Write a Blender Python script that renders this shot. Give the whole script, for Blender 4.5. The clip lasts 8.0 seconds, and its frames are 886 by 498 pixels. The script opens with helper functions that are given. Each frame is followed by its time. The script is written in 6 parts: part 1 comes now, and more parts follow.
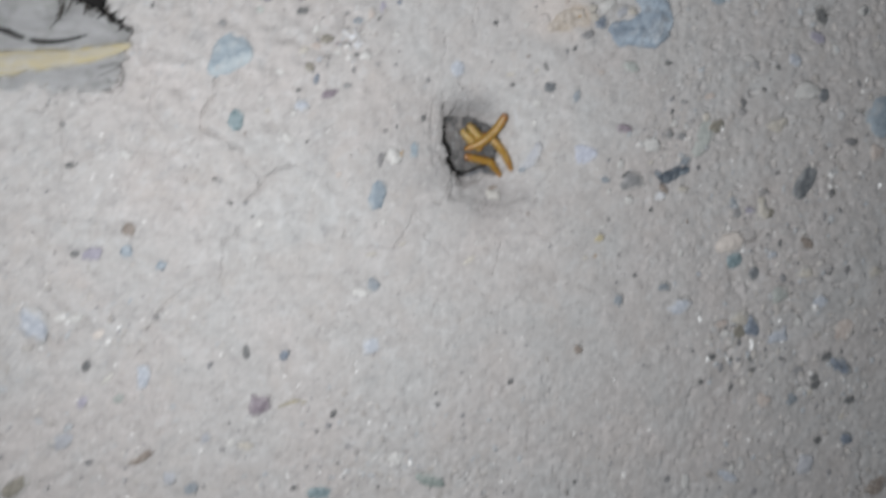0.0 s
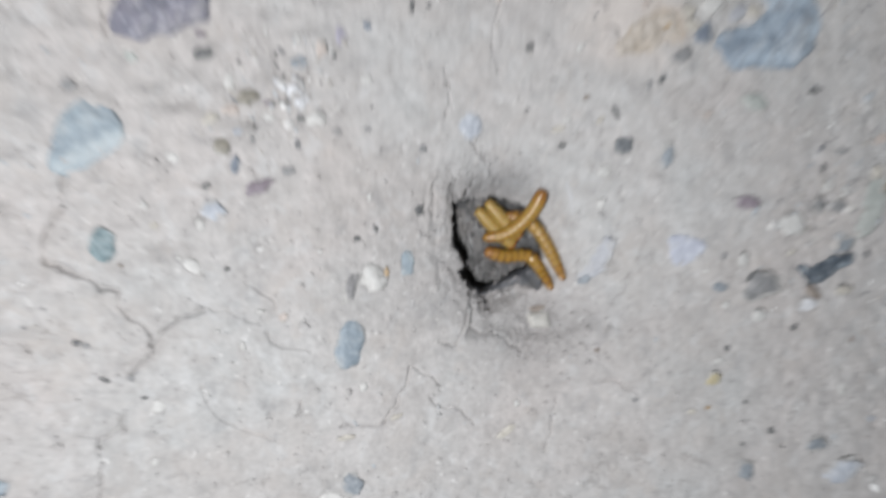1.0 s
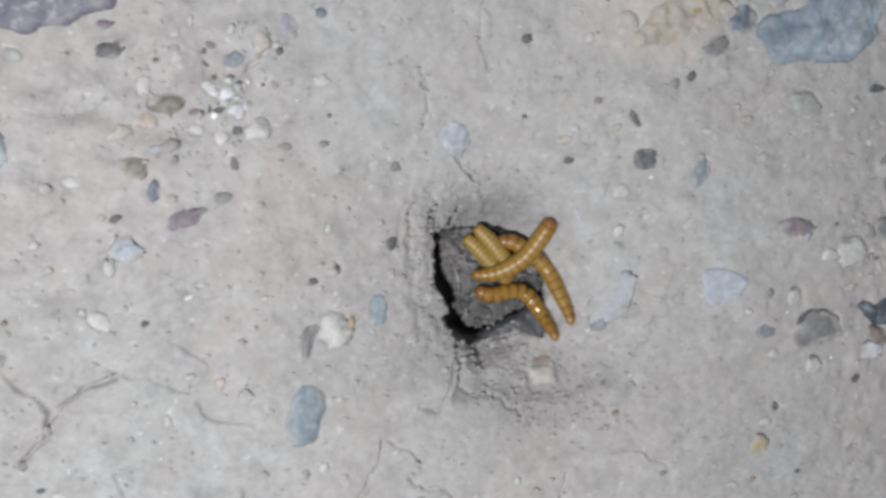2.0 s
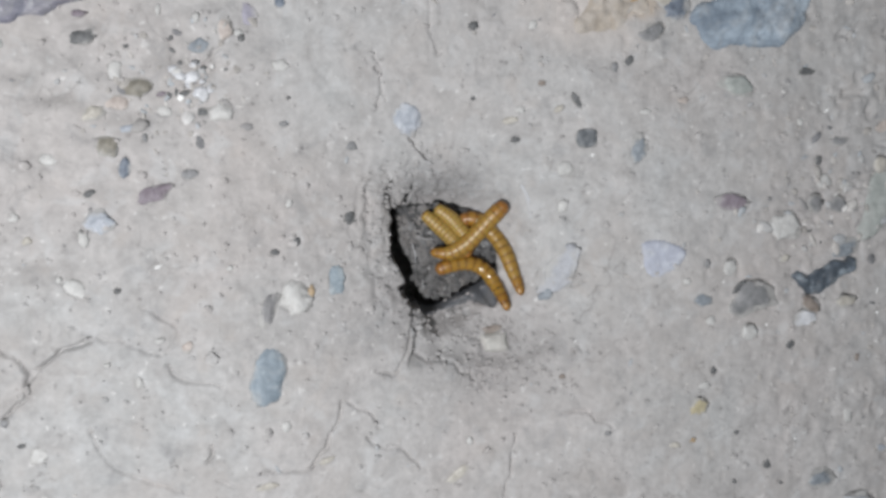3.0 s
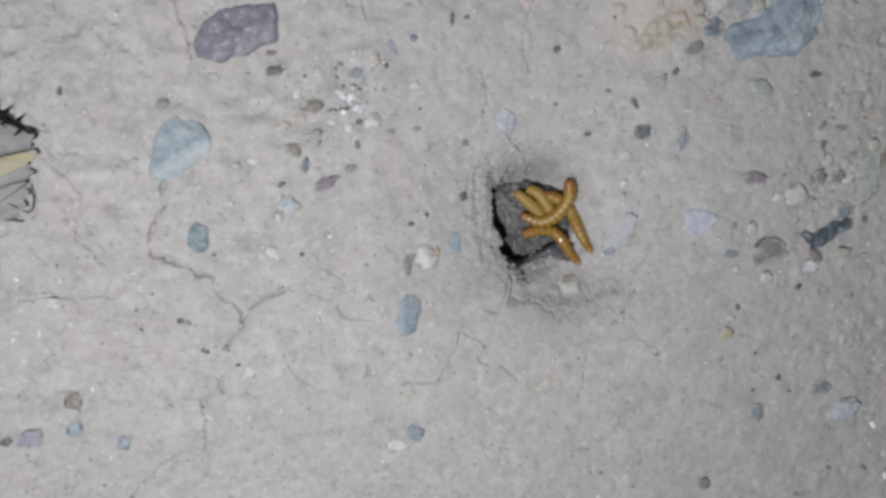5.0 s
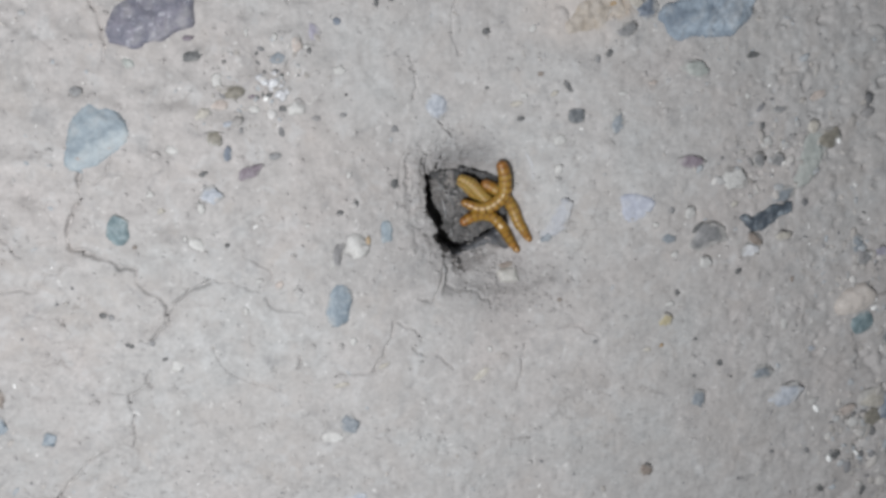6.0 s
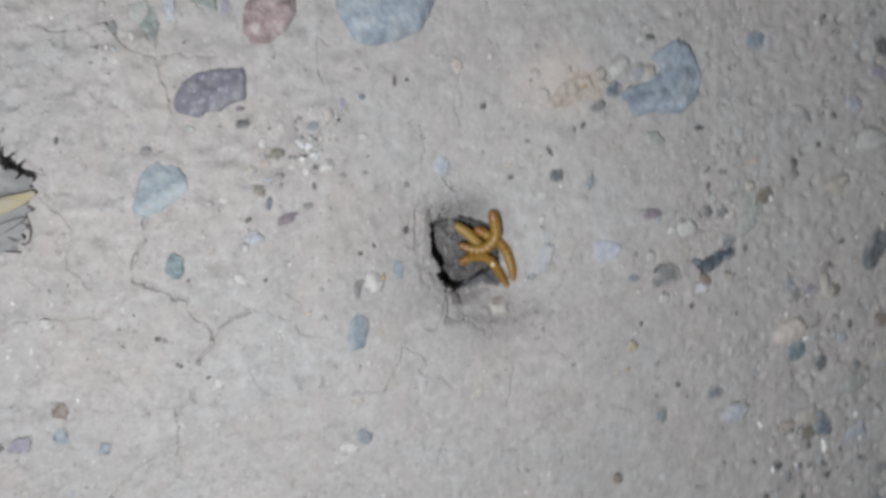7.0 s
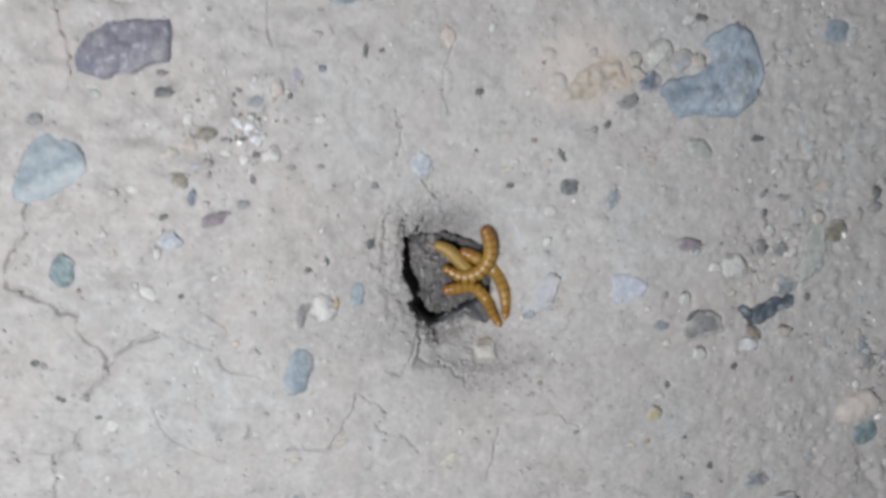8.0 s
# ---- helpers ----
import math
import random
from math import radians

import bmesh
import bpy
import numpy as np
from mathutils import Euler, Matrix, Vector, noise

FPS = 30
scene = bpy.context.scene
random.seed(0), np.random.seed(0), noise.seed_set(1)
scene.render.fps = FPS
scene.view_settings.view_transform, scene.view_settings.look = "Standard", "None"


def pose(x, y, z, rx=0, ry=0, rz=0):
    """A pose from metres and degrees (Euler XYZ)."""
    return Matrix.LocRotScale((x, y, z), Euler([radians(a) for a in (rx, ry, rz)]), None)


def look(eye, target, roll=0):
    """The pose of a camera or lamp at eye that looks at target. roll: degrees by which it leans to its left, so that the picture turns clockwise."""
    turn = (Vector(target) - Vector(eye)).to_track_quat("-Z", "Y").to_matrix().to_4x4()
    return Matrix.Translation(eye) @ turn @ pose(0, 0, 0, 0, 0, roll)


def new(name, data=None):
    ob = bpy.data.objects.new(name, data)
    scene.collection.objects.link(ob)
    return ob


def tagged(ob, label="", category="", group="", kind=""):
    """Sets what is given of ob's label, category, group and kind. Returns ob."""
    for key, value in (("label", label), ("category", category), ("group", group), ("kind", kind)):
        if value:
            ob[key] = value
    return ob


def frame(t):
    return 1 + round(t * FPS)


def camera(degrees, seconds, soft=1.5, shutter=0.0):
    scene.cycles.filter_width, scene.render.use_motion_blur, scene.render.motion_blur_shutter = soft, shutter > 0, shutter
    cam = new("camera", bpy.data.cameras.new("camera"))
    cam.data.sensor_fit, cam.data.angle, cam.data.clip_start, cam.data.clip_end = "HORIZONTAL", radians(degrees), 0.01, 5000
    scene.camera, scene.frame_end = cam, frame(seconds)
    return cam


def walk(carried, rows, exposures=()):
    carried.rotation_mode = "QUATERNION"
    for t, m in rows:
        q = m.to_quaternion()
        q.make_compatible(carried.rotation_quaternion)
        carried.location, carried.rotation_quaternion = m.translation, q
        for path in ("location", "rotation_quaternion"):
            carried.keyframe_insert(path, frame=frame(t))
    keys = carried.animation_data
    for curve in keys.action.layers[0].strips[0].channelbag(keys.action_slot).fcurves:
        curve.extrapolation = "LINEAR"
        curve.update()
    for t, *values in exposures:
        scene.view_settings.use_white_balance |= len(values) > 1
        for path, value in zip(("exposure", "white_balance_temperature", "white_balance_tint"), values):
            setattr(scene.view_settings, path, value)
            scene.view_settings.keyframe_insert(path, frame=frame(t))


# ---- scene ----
# A patch of dry, stony ground by torchlight: a burrow with mealworms lying on its plug.
# ---- camera and its walk ----
cam = camera(64.0, 8.0, soft=3.5, shutter=0.6)
PATH = [
    (0, -0.08787, -0.02105, 0.35024, -6.155, -11.696, 3.309),
    (0.2, -0.07862, -0.00559, 0.34149, -4.945, -11.438, 2.161),
    (0.5, -0.08307, 0.02151, 0.31272, -0.362, -11.314, 0.564),
    (0.6, -0.07313, 0.03656, 0.29452, -2.447, -10.316, 1.023),
    (0.8, -0.05537, 0.02949, 0.25046, -5.126, -9.219, 0.724),
    (1, -0.05360, 0.02282, 0.21190, -6.537, -9.162, -0.089),
    (1.2, -0.04362, 0.01469, 0.17733, -8.319, -8.290, -0.183),
    (1.5, -0.05167, 0.01687, 0.17111, -6.593, -9.501, -0.536),
    (1.8, -0.04433, 0.02021, 0.16794, -6.718, -9.193, -0.664),
    (2, -0.04276, 0.02608, 0.16868, -5.717, -9.708, -0.852),
    (2.2, -0.03517, 0.02593, 0.16610, -6.790, -9.753, -0.738),
    (3.3, -0.03088, 0.01793, 0.18774, -5.061, -9.070, -1.439),
    (3.5, -0.02952, 0.02331, 0.18453, -6.682, -8.841, -1.442),
    (4, -0.03601, 0.03097, 0.19896, -7.083, -9.046, -1.980),
    (4.5, -0.03839, 0.04100, 0.21122, -8.725, -7.430, -2.802),
    (4.8, -0.06001, 0.03454, 0.23388, -9.953, -7.172, -2.012),
    (5, -0.06496, 0.03547, 0.24181, -9.751, -7.533, -2.353),
    (5.2, -0.05382, 0.03558, 0.24091, -10.044, -8.307, -2.793),
    (6.3, -0.03943, 0.03661, 0.23783, -11.224, -8.422, -2.925),
    (6.5, -0.03530, 0.03946, 0.23442, -10.725, -9.110, -2.732),
    (6.8, -0.04916, 0.04196, 0.26828, -9.976, -11.907, -3.426),
    (7, -0.06357, 0.03878, 0.28398, -6.937, -10.635, -2.195),
    (7.2, -0.06304, 0.04505, 0.26386, -6.494, -11.158, -0.191),
    (7.5, -0.04968, 0.04770, 0.23924, -7.096, -9.375, 0.333),
    (8, -0.03671, 0.03211, 0.22259, -6.106, -8.413, 1.505),
]
EXPOSURES = [(0.0, 0.31), (0.5, 0.40), (1.0, 0.50), (1.2, 0.47), (1.5, 0.28), (2.0, 0.28), (2.2, 0.35), (3.5, 0.33), (4.0, 0.19), (4.5, 0.20), (4.8, 0.06), (5.0, 0.09), (6.5, 0.31), (6.8, 0.11), (7.0, 0.16), (7.5, 0.38), (8.0, 0.34)]
walk(cam, [(t, pose(x, y, z, rx, ry, rz)) for t, x, y, z, rx, ry, rz in PATH], EXPOSURES)

# ---- light: a dim evening sky and one white torch held beside the camera ----
world = bpy.data.worlds.new("evening_sky")
scene.world = world
world.use_nodes = True
world.node_tree.nodes["Background"].inputs["Color"].default_value = (0.86, 0.93, 1.0, 1)
world.node_tree.nodes["Background"].inputs["Strength"].default_value = 0.16

torch_data = bpy.data.lights.new("torch", "AREA")
torch_data.shape, torch_data.size, torch_data.energy, torch_data.color = "DISK", 0.03, 1.55, (0.960, 0.97, 0.988)
torch = new("torch", torch_data)
torch.matrix_world = look((-0.170, -0.062, 0.37), (0.015, 0.075, 0.0))

MM = 0.001

# ---- materials ----


class Nodes:
    """A short way to write node materials."""

    def __init__(self, name):
        self.mat = bpy.data.materials.new(name)
        self.mat.use_nodes = True
        self.tree = self.mat.node_tree
        self.bsdf = self.tree.nodes["Principled BSDF"]
        self.coord = self.tree.nodes.new("ShaderNodeTexCoord")

    def link(self, a, b):
        self.tree.links.new(a, b)

    def noise(self, scale, detail=4.0, rough=0.6, warp=0.0, space="Object"):
        n = self.tree.nodes.new("ShaderNodeTexNoise")
        n.inputs["Scale"].default_value, n.inputs["Detail"].default_value = scale, detail
        n.inputs["Roughness"].default_value, n.inputs["Distortion"].default_value = rough, warp
        self.link(self.coord.outputs[space], n.inputs["Vector"])
        return n.outputs["Fac"]

    def cells(self, scale, feature="F1", out="Distance"):
        n = self.tree.nodes.new("ShaderNodeTexVoronoi")
        n.feature = feature
        n.inputs["Scale"].default_value = scale
        self.link(self.coord.outputs["Object"], n.inputs["Vector"])
        return n.outputs[out]

    def ramp(self, fac, *stops):
        n = self.tree.nodes.new("ShaderNodeValToRGB")
        e = n.color_ramp.elements
        while len(e) < len(stops):
            e.new(0.5)
        for k, (at, col) in zip(e, stops):
            k.position = at
            k.color = (*col, 1) if isinstance(col, tuple) else (col, col, col, 1)
        self.link(fac, n.inputs["Fac"])
        return n.outputs["Color"]

    def mix(self, fac, a, b, mode="MIX"):
        n = self.tree.nodes.new("ShaderNodeMix")
        n.data_type, n.blend_type = "RGBA", mode
        for sock, v in ((n.inputs[0], fac), (n.inputs[6], a), (n.inputs[7], b)):
            if isinstance(v, bpy.types.NodeSocket):
                self.link(v, sock)
            elif isinstance(v, tuple):
                sock.default_value = (*v, 1)
            else:
                sock.default_value = v
        return n.outputs[2]

    def finish(self, colour, rough=0.8, bumps=(), spec=0.5):
        self.link(colour, self.bsdf.inputs["Base Color"])
        if isinstance(rough, bpy.types.NodeSocket):
            self.link(rough, self.bsdf.inputs["Roughness"])
        else:
            self.bsdf.inputs["Roughness"].default_value = rough
        self.bsdf.inputs["Specular IOR Level"].default_value = spec
        before = None
        for height, metres, strength in bumps:
            b = self.tree.nodes.new("ShaderNodeBump")
            b.inputs["Distance"].default_value, b.inputs["Strength"].default_value = metres, strength
            self.link(height, b.inputs["Height"])
            if before:
                self.link(before, b.inputs["Normal"])
            before = b.outputs["Normal"]
        if before:
            self.link(before, self.bsdf.inputs["Normal"])
        return self.mat


# tone of moist soil, also painted as the shade about the burrow's mouth
WET_SHADE = (0.150, 0.148, 0.150)


def soil_material(name, pale, warm, dusk, grain=1.0, shade_and_stain=None, crumbly=1.0):
    n = Nodes(name)
    broad = n.noise(16, 4, 0.6, 0.6)
    patch = n.noise(90, 5, 0.65, 0.8)
    lumps = n.noise(210, 4, 0.65, 0.3)
    fine = n.noise(620, 4, 0.7)
    col = n.mix(n.ramp(broad, (0.36, 0.0), (0.64, 1.0)), pale, warm)
    col = n.mix(n.ramp(patch, (0.42, 0.0), (0.72, 0.85)), col, dusk)
    col = n.mix(0.40, col, n.ramp(lumps, (0.28, 0.34), (0.5, 0.5), (0.72, 0.62)), "OVERLAY")
    col = n.mix(0.42, col, n.ramp(fine, (0.25, 0.33), (0.5, 0.5), (0.75, 0.66)), "OVERLAY")
    dark = n.ramp(n.noise(330, 3, 0.6), (0.28, 0.45 * grain), (0.35, 0.0))
    col = n.mix(dark, col, (0.13, 0.125, 0.12))
    light = n.ramp(n.noise(430, 2, 0.5, 0.3), (0.67, 0.0), (0.74, 0.55 * grain))
    col = n.mix(light, col, (0.66, 0.65, 0.64))
    col = n.mix(n.ramp(n.noise(38, 4, 0.65, 0.7), (0.50, 0.0), (0.66, 0.36 * grain)), col, (0.385, 0.355, 0.336))
    # chalky, rusty and dim smudges
    col = n.mix(n.ramp(n.noise(150, 3, 0.6, 0.5), (0.56, 0.0), (0.66, 0.32 * grain)), col, (0.50, 0.505, 0.51))
    col = n.mix(n.ramp(n.noise(75, 4, 0.65, 0.8), (0.57, 0.0), (0.68, 0.26 * grain)), col, (0.42, 0.378, 0.348))
    col = n.mix(n.ramp(n.noise(120, 4, 0.65, 0.4), (0.57, 0.0), (0.70, 0.40 * grain)), col, (0.24, 0.24, 0.245))
    # hairline crazing, broken up so that it shows in places only
    bend = n.tree.nodes.new("ShaderNodeTexNoise")
    bend.inputs["Scale"].default_value = 140.0
    n.link(n.coord.outputs["Object"], bend.inputs["Vector"])
    push = n.tree.nodes.new("ShaderNodeVectorMath")
    push.operation = "MULTIPLY_ADD"
    push.inputs[1].default_value = (0.012, 0.012, 0.012)
    n.link(bend.outputs["Color"], push.inputs[0])
    n.link(n.coord.outputs["Object"], push.inputs[2])
    cell = n.tree.nodes.new("ShaderNodeTexVoronoi")
    cell.feature = "DISTANCE_TO_EDGE"
    cell.inputs["Scale"].default_value = 62.0
    n.link(push.outputs[0], cell.inputs["Vector"])
    line = n.ramp(cell.outputs["Distance"], (0.004, 0.85), (0.020, 0.0))
    where = n.ramp(n.noise(34, 3, 0.6), (0.53, 0.0), (0.64, 0.5))
    col = n.mix(n.mix(1.0, line, where, "MULTIPLY"), col, (0.17, 0.16, 0.15))
    if shade_and_stain:
        # darker earth with ragged edges on the burrow's northern slope, in the hollow below it and at its south-west:
        # partly moist soil thrown out, partly shade painted in
        for cx, cy, wide, tall, core, reach, blend, tone in ((-0.001, 0.013, 0.95, 1.25, 0.020, 0.034, 0.54, WET_SHADE), (0.015, -0.028, 0.70, 1.25, 0.020, 0.038, 0.26, WET_SHADE), (-0.012, -0.012, 1.0, 0.8, 0.017, 0.028, 0.40, WET_SHADE)):
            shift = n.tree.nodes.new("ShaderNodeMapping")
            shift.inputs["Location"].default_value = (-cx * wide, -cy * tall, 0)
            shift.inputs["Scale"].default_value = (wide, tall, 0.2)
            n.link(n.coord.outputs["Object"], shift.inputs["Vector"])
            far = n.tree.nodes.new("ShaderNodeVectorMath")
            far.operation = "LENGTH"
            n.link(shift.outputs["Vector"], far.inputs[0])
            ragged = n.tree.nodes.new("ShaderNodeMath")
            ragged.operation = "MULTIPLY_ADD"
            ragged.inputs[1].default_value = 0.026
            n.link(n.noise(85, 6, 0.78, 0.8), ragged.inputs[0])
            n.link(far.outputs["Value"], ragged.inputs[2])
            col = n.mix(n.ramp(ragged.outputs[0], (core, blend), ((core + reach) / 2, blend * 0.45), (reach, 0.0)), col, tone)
    if shade_and_stain:
        # a pale mineral patch with a rusty heart
        for cx, cy, wide, tall, reach, blend, tone in ((0.040, 0.067, 1.0, 1.35, 0.033, 0.7, (0.52, 0.475, 0.445)), (0.051, 0.066, 1.3, 1.7, 0.021, 0.85, (0.36, 0.275, 0.185))):
            shift = n.tree.nodes.new("ShaderNodeMapping")
            shift.inputs["Location"].default_value = (-cx * wide, -cy * tall, 0)
            shift.inputs["Scale"].default_value = (wide, tall, 1)
            n.link(n.coord.outputs["Object"], shift.inputs["Vector"])
            far = n.tree.nodes.new("ShaderNodeVectorMath")
            far.operation = "LENGTH"
            n.link(shift.outputs["Vector"], far.inputs[0])
            ragged = n.tree.nodes.new("ShaderNodeMath")
            ragged.operation = "MULTIPLY_ADD"
            ragged.inputs[1].default_value = 0.026
            n.link(n.noise(95, 5, 0.7, 1.0), ragged.inputs[0])
            n.link(far.outputs["Value"], ragged.inputs[2])
            col = n.mix(n.ramp(ragged.outputs[0], (reach - 0.008, blend), (reach + 0.004, 0.0)), col, tone)
    return n.finish(col, 0.92, ((patch, 0.0009, 0.5), (lumps, 0.0004 * crumbly, 0.4), (fine, 0.0004 * crumbly, 0.55)), 0.25)


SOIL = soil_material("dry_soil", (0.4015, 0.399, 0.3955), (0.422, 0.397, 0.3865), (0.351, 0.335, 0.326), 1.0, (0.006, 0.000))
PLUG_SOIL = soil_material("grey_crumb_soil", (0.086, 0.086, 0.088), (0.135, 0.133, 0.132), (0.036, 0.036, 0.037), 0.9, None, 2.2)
PALE_CRUST = soil_material("pale_crust", (0.47, 0.435, 0.415), (0.43, 0.395, 0.375), (0.50, 0.48, 0.465), 0.6)
TAN_CRUST = soil_material("tan_crust", (0.46, 0.425, 0.395), (0.405, 0.355, 0.295), (0.37, 0.305, 0.235), 0.8)


def stone_material(name, base, second, fleck, rough=0.55, amount=0.5, size=260.0, rim=True, vein=None):
    n = Nodes(name)
    info = n.tree.nodes.new("ShaderNodeObjectInfo")
    base, second = tuple(v * 0.80 for v in base), tuple(v * 1.12 for v in second)
    cloud = n.noise(size * 0.8, 4, 0.65, 0.8)
    grain = n.noise(size * 3.0, 3, 0.7)
    col = n.mix(n.ramp(cloud, (0.36, 0.0), (0.66, 1.0)), base, second)
    col = n.mix(n.ramp(n.noise(size * 1.3, 3, 0.6), (0.56, 0.0), (0.64, amount)), col, fleck)
    col = n.mix(0.35, col, n.ramp(grain, (0.25, 0.3), (0.75, 0.7)), "OVERLAY")
    col = n.mix(0.16, col, n.ramp(info.outputs["Random"], (0.0, 0.25), (1.0, 0.75)), "SOFT_LIGHT")
    dust = n.ramp(n.noise(150, 4, 0.7, 0.5), (0.48, 0.03), (0.72, 0.5))
    col = n.mix(dust, col, (0.375, 0.365, 0.352))
    if vein:
        # one pale streak across the stone: the brightness of a facet put into the colour
        dot = n.tree.nodes.new("ShaderNodeVectorMath")
        dot.operation = "DOT_PRODUCT"
        dot.inputs[1].default_value = (vein[0], vein[1], 0)
        n.link(n.coord.outputs["Object"], dot.inputs[0])
        wavy = n.tree.nodes.new("ShaderNodeMath")
        wavy.operation = "MULTIPLY_ADD"
        wavy.inputs[1].default_value = 0.006
        n.link(n.noise(90, 3, 0.6), wavy.inputs[0])
        n.link(dot.outputs["Value"], wavy.inputs[2])
        at = vein[2] + 0.003
        away = n.tree.nodes.new("ShaderNodeMath")
        away.operation = "SUBTRACT"
        away.inputs[1].default_value = at
        n.link(wavy.outputs[0], away.inputs[0])
        size_of = n.tree.nodes.new("ShaderNodeMath")
        size_of.operation = "ABSOLUTE"
        n.link(away.outputs[0], size_of.inputs[0])
        col = n.mix(n.ramp(size_of.outputs[0], (0.0003, 0.42), (0.0016, 0.0)), col, (0.47, 0.51, 0.52))
    if rim:
        # soil dust clinging where the stone meets the ground
        split = n.tree.nodes.new("ShaderNodeSeparateXYZ")
        n.link(n.coord.outputs["Generated"], split.inputs["Vector"])
        uneven = n.tree.nodes.new("ShaderNodeMath")
        uneven.operation = "MULTIPLY_ADD"
        uneven.inputs[1].default_value = -0.42
        n.link(n.noise(300, 4, 0.7), uneven.inputs[0])
        n.link(split.outputs["Z"], uneven.inputs[2])
        col = n.mix(n.ramp(uneven.outputs[0], (0.46, 0.9), (0.60, 0.0)), col, (0.375, 0.365, 0.352))
    return n.finish(col, rough, ((cloud, 0.0008, 0.5), (grain, 0.0003, 0.5)), 0.4)


STONE = {
    "slate": stone_material("slate_stone", (0.140, 0.168, 0.214), (0.181, 0.210, 0.257), (0.263, 0.294, 0.326)),
    "teal": stone_material("teal_stone", (0.135, 0.195, 0.215), (0.20, 0.265, 0.285), (0.32, 0.375, 0.385)),
    "blue": stone_material("blue_stone", (0.215, 0.265, 0.31), (0.25, 0.295, 0.335), (0.32, 0.36, 0.385), 0.6, 0.3),
    "mottled": stone_material("mottled_stone", (0.247, 0.244, 0.248), (0.181, 0.176, 0.180), (0.099, 0.092, 0.094)),
    "quartz": stone_material("quartz", (0.64, 0.65, 0.68), (0.44, 0.44, 0.45), (0.68, 0.69, 0.72), 0.3, 0.6),
    "paleblue": stone_material("pale_blue_stone", (0.370, 0.403, 0.454), (0.428, 0.445, 0.488), (0.510, 0.529, 0.557)),
    "purple": stone_material("purple_stone", (0.198, 0.160, 0.188), (0.239, 0.210, 0.240), (0.296, 0.260, 0.283)),
    "dark": stone_material("dark_stone", (0.098, 0.100, 0.103), (0.135, 0.138, 0.140), (0.20, 0.195, 0.19)),
    "olive": stone_material("olive_stone", (0.198, 0.185, 0.154), (0.247, 0.227, 0.188), (0.115, 0.109, 0.094)),
    "lilac": stone_material("lilac_stone", (0.329, 0.311, 0.368), (0.280, 0.269, 0.326), (0.412, 0.395, 0.446)),
    "white": stone_material("white_stone", (0.60, 0.595, 0.58), (0.44, 0.43, 0.415), (0.60, 0.60, 0.59)),
    "peach": stone_material("peach_stone", (0.445, 0.378, 0.343), (0.477, 0.428, 0.394), (0.527, 0.487, 0.463)),
    "brown": stone_material("brown_stone", (0.206, 0.168, 0.146), (0.263, 0.227, 0.197), (0.107, 0.092, 0.086)),
    "grey": stone_material("grey_stone", (0.214, 0.218, 0.223), (0.263, 0.260, 0.266), (0.165, 0.168, 0.171)),
    "ring": stone_material("dark_worn_stone", (0.107, 0.118, 0.129), (0.165, 0.176, 0.188), (0.296, 0.302, 0.317)),
    "bluegrey": stone_material("blue_grey_stone", (0.206, 0.235, 0.266), (0.255, 0.277, 0.300), (0.148, 0.168, 0.188)),
    "cream": stone_material("cream_stone", (0.445, 0.412, 0.360), (0.477, 0.454, 0.411), (0.395, 0.353, 0.300)),
    "palegreen": stone_material("pale_green_stone", (0.346, 0.370, 0.351), (0.379, 0.395, 0.377), (0.296, 0.319, 0.308)),
    "yellow": stone_material("ochre_stone", (0.44, 0.385, 0.24), (0.41, 0.365, 0.26), (0.48, 0.44, 0.33)),
    "speckled": stone_material("speckled_stone", (0.263, 0.311, 0.360), (0.313, 0.353, 0.386), (0.082, 0.109, 0.137), 0.55, 0.9),
    "green": stone_material("green_stone", (0.214, 0.252, 0.240), (0.255, 0.294, 0.274), (0.313, 0.344, 0.326)),
    "ochre": stone_material("rusty_stone", (0.40, 0.28, 0.15), (0.36, 0.27, 0.18), (0.46, 0.36, 0.24)),
    "bigblue": stone_material("large_blue_stone", (0.235, 0.290, 0.345), (0.27, 0.32, 0.37), (0.36, 0.40, 0.43), 0.55, 0.5, 160.0, rim=False),
    "haze": stone_material("dusty_grey_stone", (0.40, 0.41, 0.445), (0.32, 0.325, 0.345), (0.39, 0.40, 0.43)),
    "iceblue": stone_material("lilac_blue_stone", (0.44, 0.46, 0.54), (0.37, 0.39, 0.45), (0.48, 0.50, 0.55), 0.7, 0.6),
    "block": stone_material("pale_block_stone", (0.50, 0.49, 0.46), (0.45, 0.43, 0.40), (0.56, 0.55, 0.53), rim=False),
    "palepink": stone_material("pale_pink_stone", (0.60, 0.55, 0.51), (0.48, 0.435, 0.40), (0.56, 0.52, 0.49), rim=False),
    "pinkred": stone_material("pink_stone", (0.30, 0.222, 0.228), (0.39, 0.318, 0.322), (0.50, 0.44, 0.44), 0.6, 0.8, 190.0, rim=False),
    "porous": stone_material("porous_blue_stone", (0.205, 0.255, 0.315), (0.330, 0.390, 0.450), (0.120, 0.150, 0.190), 0.7, 0.6, 130.0, rim=False),
    # the pale streak here paints the stone's brighter lower facet
    "tealpale": stone_material("pale_teal_stone", (0.27, 0.325, 0.37), (0.275, 0.325, 0.36), (0.36, 0.40, 0.42), 0.6, 0.4, rim=False, vein=(0.44, -0.90, 0.0050)),
    "plum": stone_material("plum_grey_stone", (0.170, 0.176, 0.222), (0.180, 0.172, 0.210), (0.40, 0.40, 0.44), 0.6, 0.65, 400.0, rim=False),
    "chip": stone_material("blue_black_stone", (0.050, 0.064, 0.082), (0.098, 0.122, 0.150), (0.20, 0.235, 0.265), 0.5, 0.8, rim=False),
}


